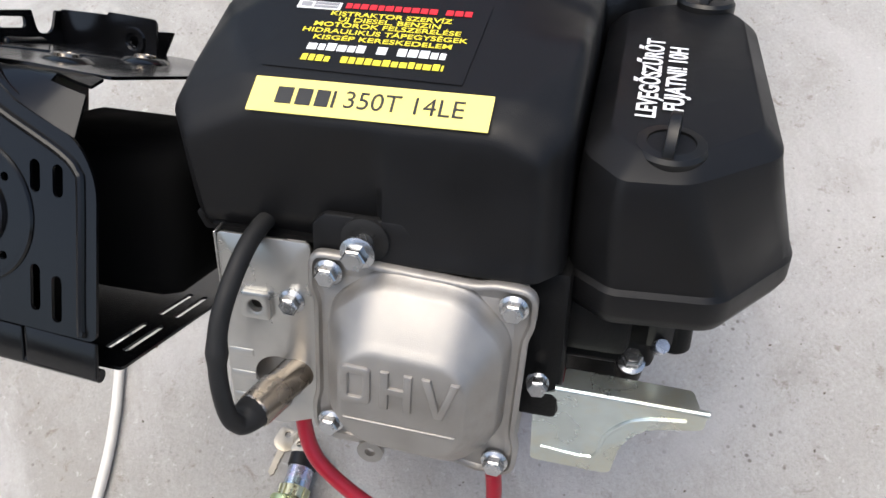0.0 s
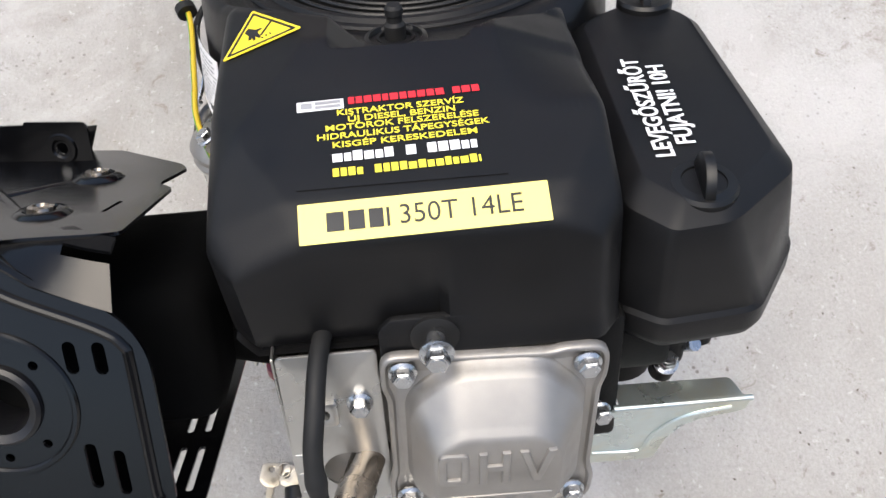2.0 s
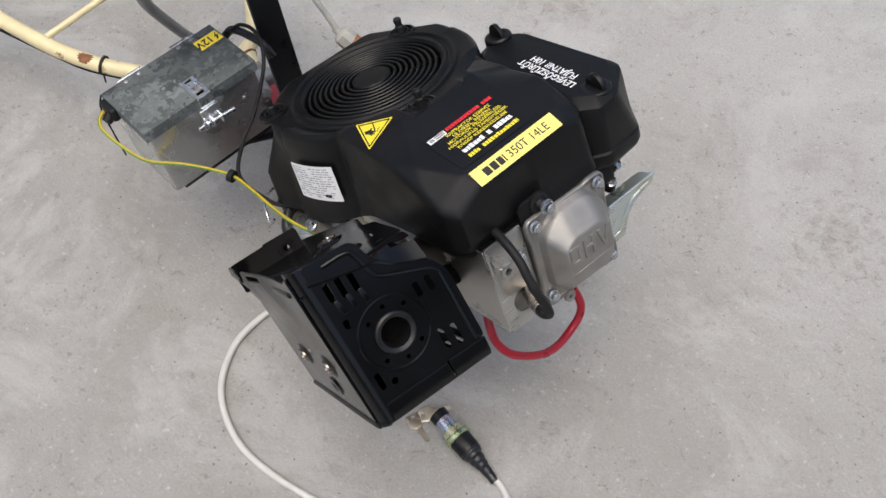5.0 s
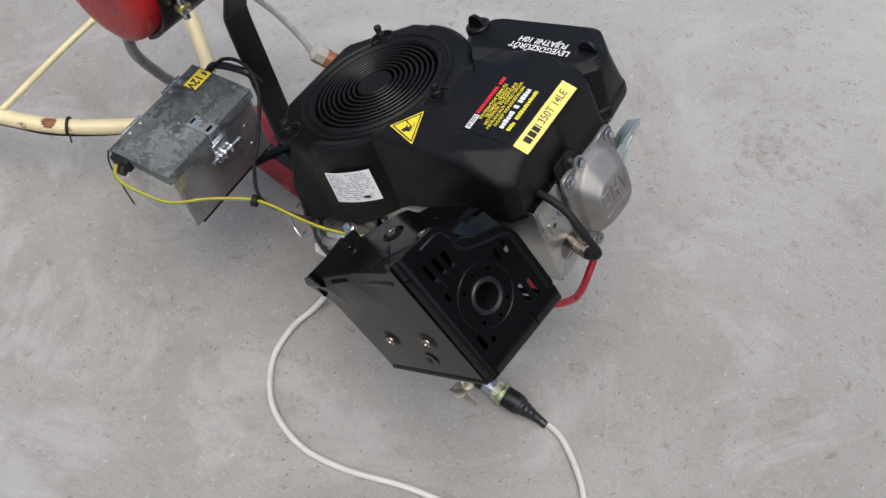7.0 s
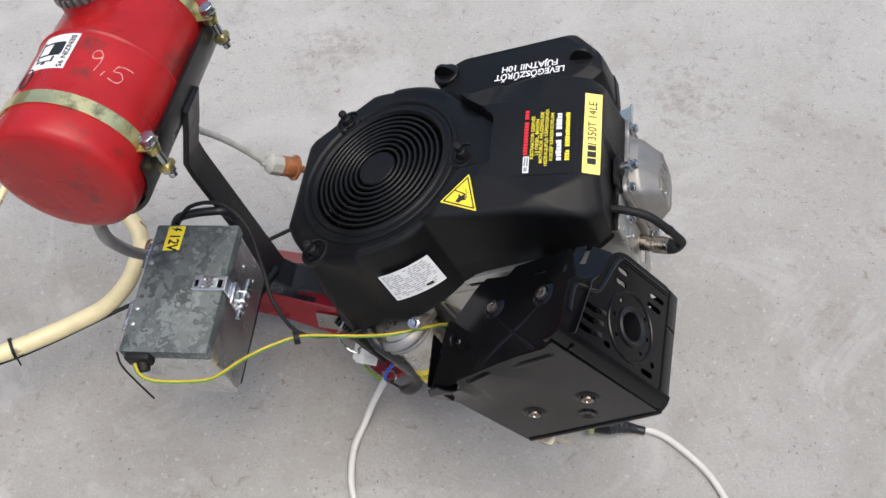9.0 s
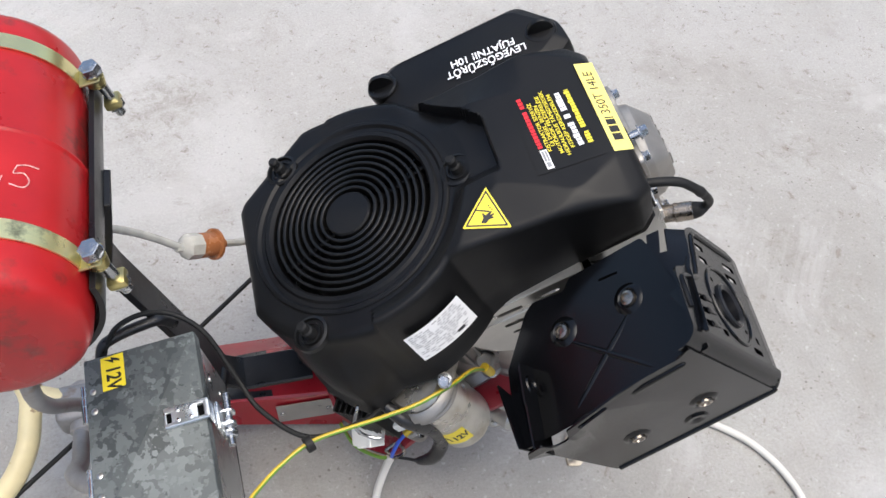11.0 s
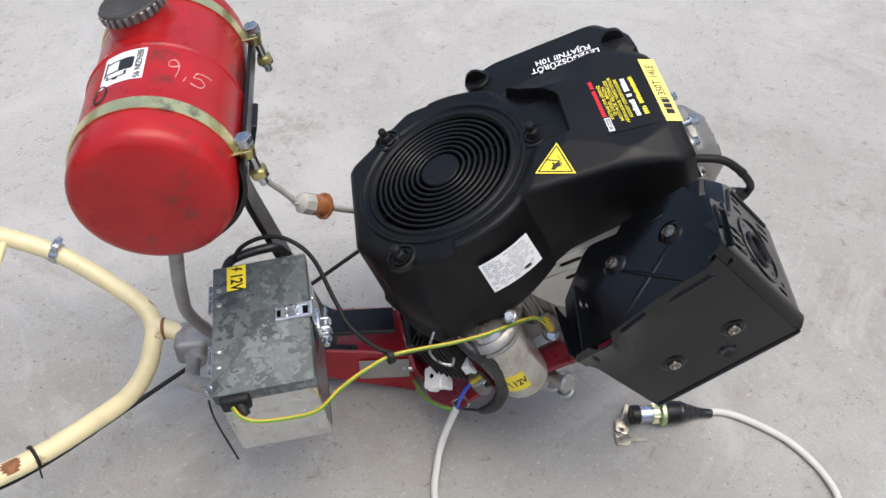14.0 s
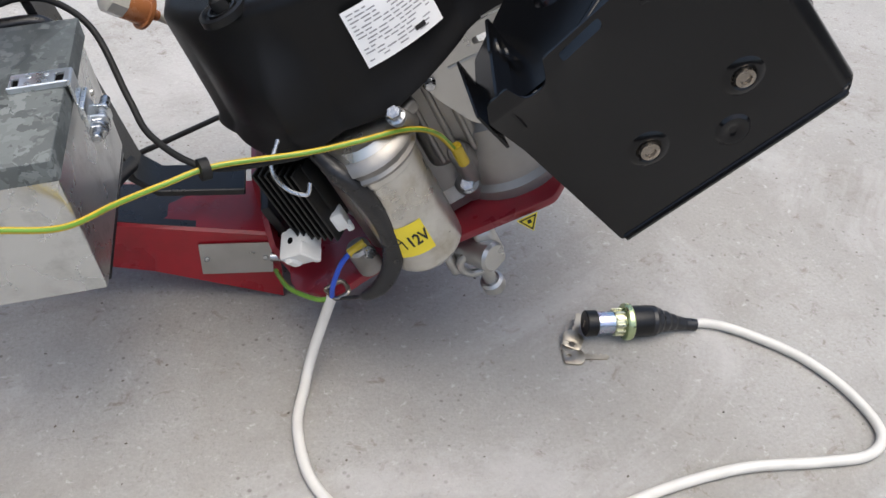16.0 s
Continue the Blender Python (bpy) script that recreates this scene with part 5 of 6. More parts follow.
    for a0, a1, ya, yb in ((101, 111, -0.119, -0.097), (111, 122, -0.119, -0.1165), (111, 122, -0.0995, -0.097), (120.5, 122, -0.122, -0.094), (100, 101.2, -0.117, -0.099), (104, 119, -0.129, -0.127), (104, 106, -0.127, -0.121), (118, 119.5, -0.129, -0.122), (110, 114, -0.1325, -0.1275)):
        part("pump_sign", wrap(a0, a1, ya, yb, R + 0.0007, 0.0002, 6), INK, film)
    t = radians(96.5)
    letters("lettering", "BENZIN 95", 0.0092, INK, film, basis((math.cos(t) * (R + 0.0009), -0.087, math.sin(t) * (R + 0.0009)), (0, -1, 0), (math.sin(t), 0, -math.cos(t))), width=0.051, bold=0.0002)
    chalk = bmesh.new()
    for stroke in ([(69, -0.110), (72.5, -0.104), (76, -0.109), (75, -0.117), (70.5, -0.115), (69, -0.110)], [(69, -0.110), (69, -0.122), (70.5, -0.134)], [(63.5, -0.130), (65, -0.138)],
                   [(56.5, -0.116), (58, -0.125), (53, -0.123), (50, -0.130), (53, -0.138), (60, -0.137)], [(56.5, -0.116), (51, -0.113), (45, -0.113)]):
        merge(chalk, tube([((R + 0.0004) * math.cos(radians(q)), y, (R + 0.0004) * math.sin(radians(q))) for q, y in stroke], 0.0006, 6, 5))
    part("chalk_mark", chalk, CHALK, ob, "chalked number 9,5")
    ink = tube([((R + 0.0004) * math.cos(radians(122 + 5 * math.sin(q))), -0.150 + 0.014 * math.cos(q), (R + 0.0004) * math.sin(radians(122 + 5 * math.sin(q)))) for q in np.linspace(0, 6.1, 12)], 0.0011, 6, 4)
    part("pen_mark", ink, INK, ob)
    part("tank_outlet", rod((0.055, -0.06, -0.062), (0.080, -0.05, -0.085), 0.008, 0.006), GREY_STEEL, ob)


fuel_tank()


def tank_bracket():
    ob = thing("tank_bracket", Matrix.Translation((-0.62, -0.075, 0.11)), "black painted bent steel arm carrying the fuel tank", "bracket")
    w = ob.matrix_world.inverted()

    def flat(pts, width, thick, name):
        """A flat bar bent along points in the xz plane."""
        path = [Vector(p) for p in pts]
        bm = bmesh.new()
        rows = []
        for i, p in enumerate(path):
            d = (path[min(i + 1, len(path) - 1)] - path[max(i - 1, 0)]).normalized()
            nrm = d.cross(Vector((0, 1, 0))).normalized()
            rows.append([bm.verts.new(w @ (p + Vector((0, s * width / 2, 0)) + nrm * (k * thick / 2))) for s, k in ((-1, -1), (1, -1), (1, 1), (-1, 1))])
        for a, b in zip(rows, rows[1:]):
            for k in range(4):
                bm.faces.new((a[k], a[(k + 1) % 4], b[(k + 1) % 4], b[k]))
        bm.faces.new(rows[0])
        bm.faces.new(rows[-1])
        bmesh.ops.bevel(bm, geom=[e for e in bm.edges], offset=0.0012, segments=1, affect="EDGES")
        return part(name, bm, BLACK_STEEL, ob)

    flat([(-0.555, -0.07, 0.150), (-0.64, -0.07, 0.152), (-0.662, -0.072, 0.172), (-0.733, -0.070, 0.405), (-0.738, -0.070, 0.43), (-0.722, -0.072, 0.49), (-0.712, -0.072, 0.535)], 0.045, 0.008, "arm")
    bm = bmesh.new()
    rows = []
    for t in np.linspace(radians(-62), radians(10), 14):
        rows.append([bm.verts.new(w @ Vector((-0.8055 + rr * math.cos(t), y, 0.5496 + rr * math.sin(t)))) for rr, y in ((0.0875, -0.208), (0.0925, -0.208), (0.0925, 0.055), (0.0875, 0.055))])
    for a, b in zip(rows, rows[1:]):
        for k in range(4):
            bm.faces.new((a[k], a[(k + 1) % 4], b[(k + 1) % 4], b[k]))
    bm.faces.new(rows[0])
    bm.faces.new(rows[-1])
    part("saddle", bm, BLACK_STEEL, ob, "curved black saddle plate")
    part("wrapped_joint", tube([w @ Vector(p) for p in ((-0.774, -0.125, 0.318), (-0.768, -0.112, 0.333), (-0.755, -0.106, 0.338), (-0.732, -0.100, 0.341), (-0.708, -0.094, 0.339), (-0.695, -0.088, 0.320))], 0.0062, 14), TAPE, ob)
    # shelf under the battery box
    shelf = box((0.11, 0.16, 0.005), (0, 0, 0), 0.0015)
    bmesh.ops.transform(shelf, matrix=w @ basis((-0.706, -0.215, 0.2195), (0.115, 0.005, 0.014), (0, 0.186, 0.012)), verts=shelf.verts)
    part("battery_shelf", shelf, BLACK_STEEL, ob)
    strut = rod(w @ Vector((-0.68, -0.19, 0.216)), w @ Vector((-0.665, -0.078, 0.18)), 0.009)
    part("shelf_strut", strut, BLACK_STEEL, ob)


tank_bracket()


# ---- the battery box ----
def battery_box():
    m = basis((-0.722, -0.2265, 0.349), (0.115, 0.005, 0.014), (-0.001, 0.186, 0.012))
    ob = thing("battery_box", m, "galvanised sheet-steel battery box with a hinged lid", "battery box")
    body = bmesh.new()
    merge(body, slab(round2d([(-0.0555, -0.091), (0.0555, -0.091), (0.0555, 0.091), (-0.0555, 0.091)], 0.003), 0.124, [round2d([(-0.0545, -0.090), (0.0545, -0.090), (0.0545, 0.090), (-0.0545, 0.090)], 0.003)]), Matrix.Translation((0, 0, -0.127)))
    merge(body, box((0.109, 0.18, 0.0015), (0, 0, -0.126)))
    part("body", body, GALV_PLAIN, ob, "plain bright galvanised body", smooth=20)
    o = round2d([(-0.058, -0.0945), (0.058, -0.0945), (0.058, 0.0945), (-0.058, 0.0945)], 0.002, 3)
    lid = part("lid", loft([[(x, y, z) for x, y in scaled2d(o, d)] for d, z in ((0, -0.0175), (0, -0.002), (0.0005, -0.0006), (0.0015, 0.0))]), GALV, ob, "spangled galvanised lid with folded edges", smooth=35)
    for y in (0.045, -0.045):
        hinge = rod((-0.0600, y - 0.02, -0.002), (-0.0600, y + 0.02, -0.002), 0.0032)
        merge(hinge, box((0.003, 0.04, 0.014), (-0.0588, y, -0.010), 0.0008, 1))
        h = part("hinge", hinge, ZINC, lid)
        for dy in (-0.011, 0.011):
            part("rivet", lathe([(0.0036, 0), (0.0034, 0.0008), (0.002, 0.0016), (0.0006, 0.0017)], 18, False), ALU_SHEET, lid, m=Matrix.Translation((-0.050, y + dy, 0.0003)))
    latch = slab(round2d([(0.0175, -0.011), (0.062, -0.011), (0.062, 0.011), (0.0175, 0.011)], 0.0015), 0.0024, [round2d([(0.0195, -0.0055), (0.0245, -0.0055), (0.0245, 0.0055), (0.0195, 0.0055)], 0.0006), round2d([(0.0505, -0.0065), (0.0570, -0.0065), (0.0570, 0.0065), (0.0505, 0.0065)], 0.0006)], bevel=0.0004)
    merge(latch, box((0.0445, 0.0022, 0.0034), (0.0398, -0.0100, 0.0034), 0.0008, 1))
    latch_ob = part("hasp", latch, HASP, lid, "bright zinc hasp", Matrix.Translation((0, 0.0035, 0.0004)))
    part("hasp_fold", box((0.0022, 0.022, 0.034), (0.0612, 0.0, -0.0150), 0.0008, 1), HASP, latch_ob)
    # near-black plates stand in for the shade inside the hasp slots
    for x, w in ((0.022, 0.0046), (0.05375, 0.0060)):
        part("slot_shade_plate", box((w, 0.0105, 0.0008), (x, 0, 0.0004)), VOID, latch_ob)
    for x, y in ((0.031, 0.006), (0.044, 0.006), (0.031, -0.0045), (0.044, -0.0045)):
        part("rivet", lathe([(0.0022, 0), (0.002, 0.0009), (0.0006, 0.0013)], 14, False), HASP, latch_ob, m=Matrix.Translation((x, y, 0.0023)))
    cl = box((0.004, 0.030, 0.030), (0.0645, 0.002, -0.032), 0.001)
    for y in (0.012, -0.002):
        merge(cl, slab(round2d([(0.0, -0.009), (0.014, -0.007), (0.014, 0.007), (0.0, 0.009)], 0.004), 0.0022, bevel=0.0005), basis((0.0640, y, -0.039), (1, 0, 0), (0, 0, 1)))
    clamp = part("hasp_clamp", cl, HASP, ob)
    bolt = rod((0.0712, 0.034, -0.0415), (0.0705, -0.026, -0.0370), 0.0040, edge=0.0006)
    for y, h in ((-0.0035, 0.0062), (-0.0135, 0.0062)):
        z = -0.0390 - (y - 0.0) * 0.075
        merge(bolt, hex_bolt(0.0125, h, 0.0150), along((0.0708, y + 0.003, z), (0.0705, y - 0.05, z + 0.0038)))
    part("hasp_bolt", bolt, ZINC, clamp, "zinc bolt with two nuts")
    for z in (-0.05, -0.09):
        part("body_screw", lathe([(0.003, 0), (0.0026, 0.0014), (0.0006, 0.002)], 14, False), ALU_SHEET, ob, m=along((0.0555, 0.06, z), (0.1, 0.06, z)))
    gland = box((0.034, 0.012, 0.022), (-0.034, -0.098, -0.013), 0.004, 3)
    merge(gland, rod((-0.03, -0.10, -0.016), (-0.026, -0.112, -0.020), 0.0085, 0.007))
    part("cable_gland", gland, RUBBER, ob)
    tag = part("voltage_tag", slab(round2d([(-0.044, 0.049), (-0.0205, 0.050), (-0.0205, 0.088), (-0.044, 0.087)], 0.0005), 0.0003), YELLOW_FILM, lid, "yellow 12 V tag", Matrix.Translation((0.004, 0.004, 0.0004)))
    letters("lettering", "12V", 0.0205, INK, tag, basis((-0.0325, 0.0755, 0.0005), (0, -1, 0), (1, 0, 0)), width=0.0245, bold=0.0005)
    bolt_sign = slab([(0.0040, 0.008), (0.0, -0.001), (0.0030, -0.0005), (0.0012, -0.008), (0.0075, 0.0018), (0.0043, 0.0014), (0.0068, 0.008)], 0.0002)
    part("lightning_mark", bolt_sign, INK, tag, m=basis((-0.0325, 0.0860, 0.0005), (0, -1, 0), (1, 0, 0)))


battery_box()


# ---- the handlebar ----
def handlebar():
    ob = thing("handlebar", Matrix.Translation((-0.91, -0.03, 0.126)), "cream enamelled steel handlebar with rust spots and black grips", "handlebar")
    w = ob.matrix_world.inverted()
    right = [(-0.911, -0.030, 0.126), (-0.911, -0.060, 0.120), (-0.916, -0.098, 0.114), (-0.935, -0.140, 0.110), (-0.969, -0.176, 0.113), (-1.02, -0.222, 0.119), (-1.066, -0.258, 0.126), (-1.137, -0.295, 0.134), (-1.27, -0.345, 0.150), (-1.38, -0.385, 0.163)]
    left = [(-0.911, -0.030, 0.126), (-0.926, -0.001, 0.138), (-0.961, 0.024, 0.155), (-1.003, 0.048, 0.174), (-1.052, 0.070, 0.195), (-1.122, 0.088, 0.217), (-1.190, 0.105, 0.225), (-1.247, 0.110, 0.230), (-1.303, 0.092, 0.233), (-1.42, 0.052, 0.238)]
    path = [w @ Vector(p) for p in right[:0:-1] + left]
    part("bend_tube", tube(path, 0.0138, 20, 8), CREAM, ob)
    part("stub_tube", rod(w @ Vector((-0.850, -0.047, 0.112)), w @ Vector((-0.910, -0.028, 0.128)), 0.0135), CREAM, ob)
    part("cross_tube", tube([w @ Vector(p) for p in ((-1.150, -0.300, 0.136), (-1.140, -0.1, 0.180), (-1.122, 0.088, 0.217))], 0.0060, 12, 6), CREAM, ob)
    for e, back in ((right, 0.09), (left, 0.124)):
        p, q = Vector(e[-2]), Vector(e[-1])
        v = (q - p).normalized()
        part("grip", tube([w @ (q - v * back), w @ (q - v * 0.05), w @ (q + v * 0.03)], 0.018, 16, 4), RUBBER, ob, "black rubber grip")
    clamp = lathe([(0.0152, -0.006), (0.0162, -0.006), (0.0162, 0.006), (0.0152, 0.006)], 36)
    hose_clamp = part("hose_clamp", clamp, ZINC, ob, "steel worm-drive hose clamp", w @ along(Vector(left[4]), Vector(left[5])))
    part("worm_screw", merge(box((0.016, 0.010, 0.012), (0.0, 0.0185, 0), 0.002), rod((-0.014, 0.019, 0), (0.014, 0.019, 0), 0.0042)), ZINC, hose_clamp)
    tie = lathe([(0.0147, -0.0022), (0.0175, -0.0022), (0.0175, 0.0022), (0.0147, 0.0022)], 36)
    tie_ob = part("cable_tie", tie, RUBBER, ob, "black nylon cable tie", w @ along(Vector((-1.042, -0.240, 0.1225)), Vector(right[6])))
    part("tie_tail", box((0.003, 0.024, 0.0022), (0.008, -0.024, 0), 0.0005, 1), RUBBER, tie_ob)
    patch_on = [Vector((-1.052, -0.2475, 0.1240)), Vector((-1.066, -0.258, 0.126)), Vector((-1.083, -0.2675, 0.1280))]
    side_up = Vector((0.22, -0.30, 0.93)).normalized() * 0.0018
    part("rust_patch", tube([w @ (p + side_up) for p in patch_on], 0.0130, 16, 6, radii=[(0, 0.0118), (0.3, 0.0126), (0.7, 0.0125), (1, 0.0117)]), RUST, ob, "rust-brown worn patch")
    # cast clamp and grey levers at the joint
    cast = box((0.050, 0.052, 0.046), (-0.855, -0.050, 0.108), 0.009, 3)
    part("weld_bead", tube([w @ Vector((-0.897, -0.033 + 0.0145 * math.cos(q), 0.124 + 0.0145 * math.sin(q))) for q in np.linspace(0, 6.28, 16)], 0.0024, 8, 2), RUST, ob, "rusty weld bead")
    merge(cast, rod((-0.848, -0.090, 0.108), (-0.848, -0.018, 0.112), 0.017, edge=0.004))
    merge(cast, rod((-0.858, -0.048, 0.108), (-0.800, -0.066, 0.130), 0.015, edge=0.003))
    bmesh.ops.transform(cast, matrix=w, verts=cast.verts)
    part("cast_clamp", cast, GREY_STEEL, ob, "rusty grey cast clamp")
    part("grey_stay", tube([w @ Vector(p) for p in ((-0.800, -0.205, 0.500), (-0.802, -0.214, 0.455), (-0.808, -0.207, 0.41), (-0.820, -0.17, 0.33), (-0.826, -0.145, 0.285), (-0.826, -0.112, 0.225), (-0.815, -0.088, 0.17), (-0.80, -0.07, 0.135))], 0.0082, 14, 8), GREY_STEEL, ob, "bent grey steel stay")
    part("grey_lever", tube([w @ Vector(p) for p in ((-0.850, -0.075, 0.110), (-0.849, -0.110, 0.120), (-0.843, -0.148, 0.145), (-0.838, -0.180, 0.185), (-0.815, -0.205, 0.205), (-0.78, -0.22, 0.215))], 0.0105, 14, 8), GREY_STEEL, ob, "bent grey steel lever")
    part("lever_bolt", hex_bolt(0.013, 0.008, 0.016, 0.02), ZINC, ob, m=w @ along((-0.800, -0.225, 0.220), (-0.83, -0.255, 0.228)))


handlebar()


# ---- the red chassis ----
def chassis():
    ob = thing("chassis", Matrix.Translation((-0.5, -0.06, 0.0)), "red enamelled tractor chassis with an engine deck, resting on concrete", "chassis")
    w = ob.matrix_world.inverted()
    secs = []
    stations = ((-0.812, -0.083, 0.076, -0.076, 0.128, -0.024, 0.128), (-0.78, -0.083, 0.068, -0.078, 0.120, -0.020, 0.120), (-0.66, -0.084, 0.042, -0.080, 0.102, -0.013, 0.107), (-0.525, -0.094, 0.004, -0.088, 0.089, -0.010, 0.106))
    for x, yb, zb, ym, zm, yt, zt in stations:
        secs.append([w @ Vector((x, y, z)) for y, z in ((yb, zb), (yb * 0.45 + ym * 0.55 + 0.001, zb * 0.4 + zm * 0.6), (ym, zm - 0.003), (ym + 0.003, zm), (yt - 0.002, zt), (yt, zt - 0.002), (yt + 0.035, zm - 0.02), (yt + 0.035, zb))])
    part("rear_casing", loft(secs), FRAME_RED, ob, "glossy red folded casing", smooth=20)

    def on_top(x, f):
        """A point on the casing's upper face, f from its outer to its inner edge."""
        k = [np.interp(-x, [-s[0] for s in stations[::-1]], [s[i] for s in stations[::-1]]) for i in range(7)]
        return w @ Vector((x, k[3] + 0.003 + (k[5] - k[3] - 0.005) * f, k[4] + (k[6] - k[4]) * f))

    up = Vector((0, 0, 0.0008))
    tape = [[on_top(x, f) + up for f in (0.0, 0.5, 1.0)] + [on_top(x, f) - up for f in (1.0, 0.5, 0.0)] for x in (-0.74, -0.66, -0.611)]
    part("tape_patch", loft(tape), TAPE, ob, "black tape patch")
    # deck under the engine
    o = round2d([(-0.175, -0.118), (-0.130, -0.150), (-0.080, -0.136), (-0.02, -0.142), (0.105, -0.143), (0.125, -0.12), (0.125, 0.12), (0.105, 0.145), (-0.16, 0.15), (-0.175, 0.12)], [0.02, 0.012, 0.02, 0.02, 0.008, 0.01, 0.01, 0.02, 0.02, 0.01])
    part("engine_deck", slab(o, 0.008, bevel=0.0015), PAINT_DARKRED, ob, "dark red engine deck plate", w @ ENGINE @ Matrix.Translation((0, 0, -0.310)))
    wall = slab(round2d([(-0.085, -0.36), (0.1, -0.36), (0.1, -0.232), (-0.01, -0.232), (-0.085, -0.268)], 0.004), 0.006)
    part("back_wall", wall, PAINT_DARKRED, ob, m=w @ ENGINE @ basis((-0.178, 0, 0), (0, 1, 0), (0, 0, 1)))
    # solid black block in place of the shade in the slit by the back wall
    part("wall_gap", box((0.01, 0.07, 0.055), (0, 0, 0), 0.002), BLACK_STEEL, ob, m=w @ ENGINE @ Matrix.Translation((-0.165, -0.03, -0.262)))
    gear = []
    for x, s in ((-0.53, 1.0), (-0.45, 1.0), (-0.40, 0.9), (-0.36, 0.8)):
        h = 0.075 + (x + 0.53) * 0.5
        gear.append([w @ Vector((x, -0.058 + s * dy, z)) for dy, z in ((0.02, 0.002 + (1 - s) * 0.15), (0.02, h), (0.075, h), (0.075, 0.002 + (1 - s) * 0.15))])
    part("gear_casing", loft(gear), PAINT_DARKRED, ob)
    plate = slab(round2d([(-0.038, -0.020), (0.038, -0.020), (0.038, 0.020), (-0.038, 0.020)], 0.001), 0.0012)
    pm = w @ basis((-0.572, -0.0895, 0.0600), (0.062, -0.003, 0.001), (0.0, 0.06, 0.97))
    pl = part("name_plate", plate, ALU_SHEET, ob, "blank aluminium type plate", pm)
    for x in (-0.031, 0.031):
        part("plate_rivet", lathe([(0.0032, 0), (0.003, 0.0012), (0.0006, 0.002)], 16, False), ZINC, pl, m=Matrix.Translation((x, 0, 0.0012)))
    part("earth_screw", rod((0.037, 0.003, 0.004), (0.058, 0.003, 0.006), 0.005), ZINC, pl)
    part("tie_eye", tube([w @ ENGINE @ Vector(p) for p in ((-0.136, -0.140, -0.300), (-0.128, -0.152, -0.305), (-0.114, -0.150, -0.305), (-0.118, -0.138, -0.300), (-0.136, -0.140, -0.300))], 0.0025, 8), PLUG_STEEL, ob)
    # clamp with an eye bolt below the deck
    k = w @ ENGINE
    cl = rod((0.0, -0.115, -0.335), (0.03, -0.155, -0.335), 0.016, edge=0.003)
    merge(cl, box((0.02, 0.03, 0.05), (0.028, -0.128, -0.335), 0.006, 3))
    merge(cl, rod((0.012, -0.135, -0.325), (0.012, -0.130, -0.385), 0.007))
    merge(cl, rod((0.012, -0.130, -0.385), (0.012, -0.128, -0.402), 0.0125, edge=0.003))
    merge(cl, box((0.012, 0.026, 0.040), (-0.014, -0.124, -0.338), 0.005, 3))
    merge(cl, tube([(0.007 + 0.014 * math.cos(q), -0.140, -0.345 + 0.014 * math.sin(q)) for q in np.linspace(0, 6.28, 14)], 0.0042, 10, 3))
    bmesh.ops.transform(cl, matrix=k, verts=cl.verts)
    part("swivel_clamp", cl, ALU_SHEET, ob, "bright zinc swivel clamp")
    tag_m = k @ basis((0.064, -0.1475, -0.308), (1, 0.05, 0), (0, 0.2, 1))
    tag = part("warning_tag", slab(round2d([(0, 0), (0.022, 0), (0.011, -0.018)], 0.001), 0.0005), YELLOW_FILM, ob, m=tag_m)
    part("black_border", slab([(0.002, -0.0012), (0.020, -0.0012), (0.011, -0.0162)], 0.0003, [[(0.0042, -0.0026), (0.0178, -0.0026), (0.011, -0.0136)]]), INK, tag, m=Matrix.Translation((0, 0, 0.0006)))
    part("pictogram", bars([(0.009, -0.008, 0.013, -0.004)], 0.0003), INK, tag, m=Matrix.Translation((0, 0, 0.0006)))


chassis()


# ---- wiring and small things ----
def cable(name, pts, r, mat, label, category, seg=14, per=12):
    bm = tube(pts, r, seg, per)
    lo = min(pts, key=lambda p: p[2])
    for v in bm.verts:
        v.co -= Vector(lo)
    ob = part(name, bm, mat, m=Matrix.Translation(lo))
    return tagged(ob, label, category)


E = ENGINE
cable("white_cable", [(-0.474, -0.194, 0.094), (-0.486, -0.200, 0.058), (-0.498, -0.213, 0.026), (-0.506, -0.236, 0.0085), (-0.514, -0.285, 0.0056), (-0.499, -0.352, 0.0056), (-0.447, -0.411, 0.0056), (-0.368, -0.436, 0.0056), (-0.290, -0.426, 0.0056),
                      (-0.205, -0.397, 0.0056), (-0.145, -0.382, 0.0056), (-0.084, -0.374, 0.0056), (-0.014, -0.376, 0.0056), (0.040, -0.373, 0.0056), (0.067, -0.348, 0.0056), (0.061, -0.297, 0.0056), (0.033, -0.245, 0.0056), (-0.010, -0.206, 0.0056), (-0.048, -0.184, 0.0056), (-0.085, -0.181, 0.0075)], 0.0054, WHITE_PVC,
      "white round sheathed cable looped over the concrete", "cable")
earth_pts = [(-0.752, -0.334, 0.328), (-0.742, -0.346, 0.326), (-0.724, -0.350, 0.322), (-0.692, -0.342, 0.312), (-0.660, -0.326, 0.300), (-0.632, -0.290, 0.291), (-0.600, -0.262, 0.287), (-0.563, -0.245, 0.290), (-0.492, -0.237, 0.294), (-0.45, -0.232, 0.300), (-0.409, -0.217, 0.300), (-0.379, -0.194, 0.279), (-0.354, -0.179, 0.244)]
wire = cable("earth_wire", earth_pts, 0.0025, YEL_PVC, "yellow and green striped earth wire", "wire")
stripe = tube(earth_pts, 0.0027, 7, 12, arc=(radians(238), radians(295)))
part("green_stripe", stripe, GRN_PVC, wire, m=Matrix.Translation(-wire.location))
part("cable_tie", rod(Vector((-0.575, -0.250, 0.290)), Vector((-0.568, -0.247, 0.290)), 0.009), RUBBER, wire, m=Matrix.Translation(-wire.location))
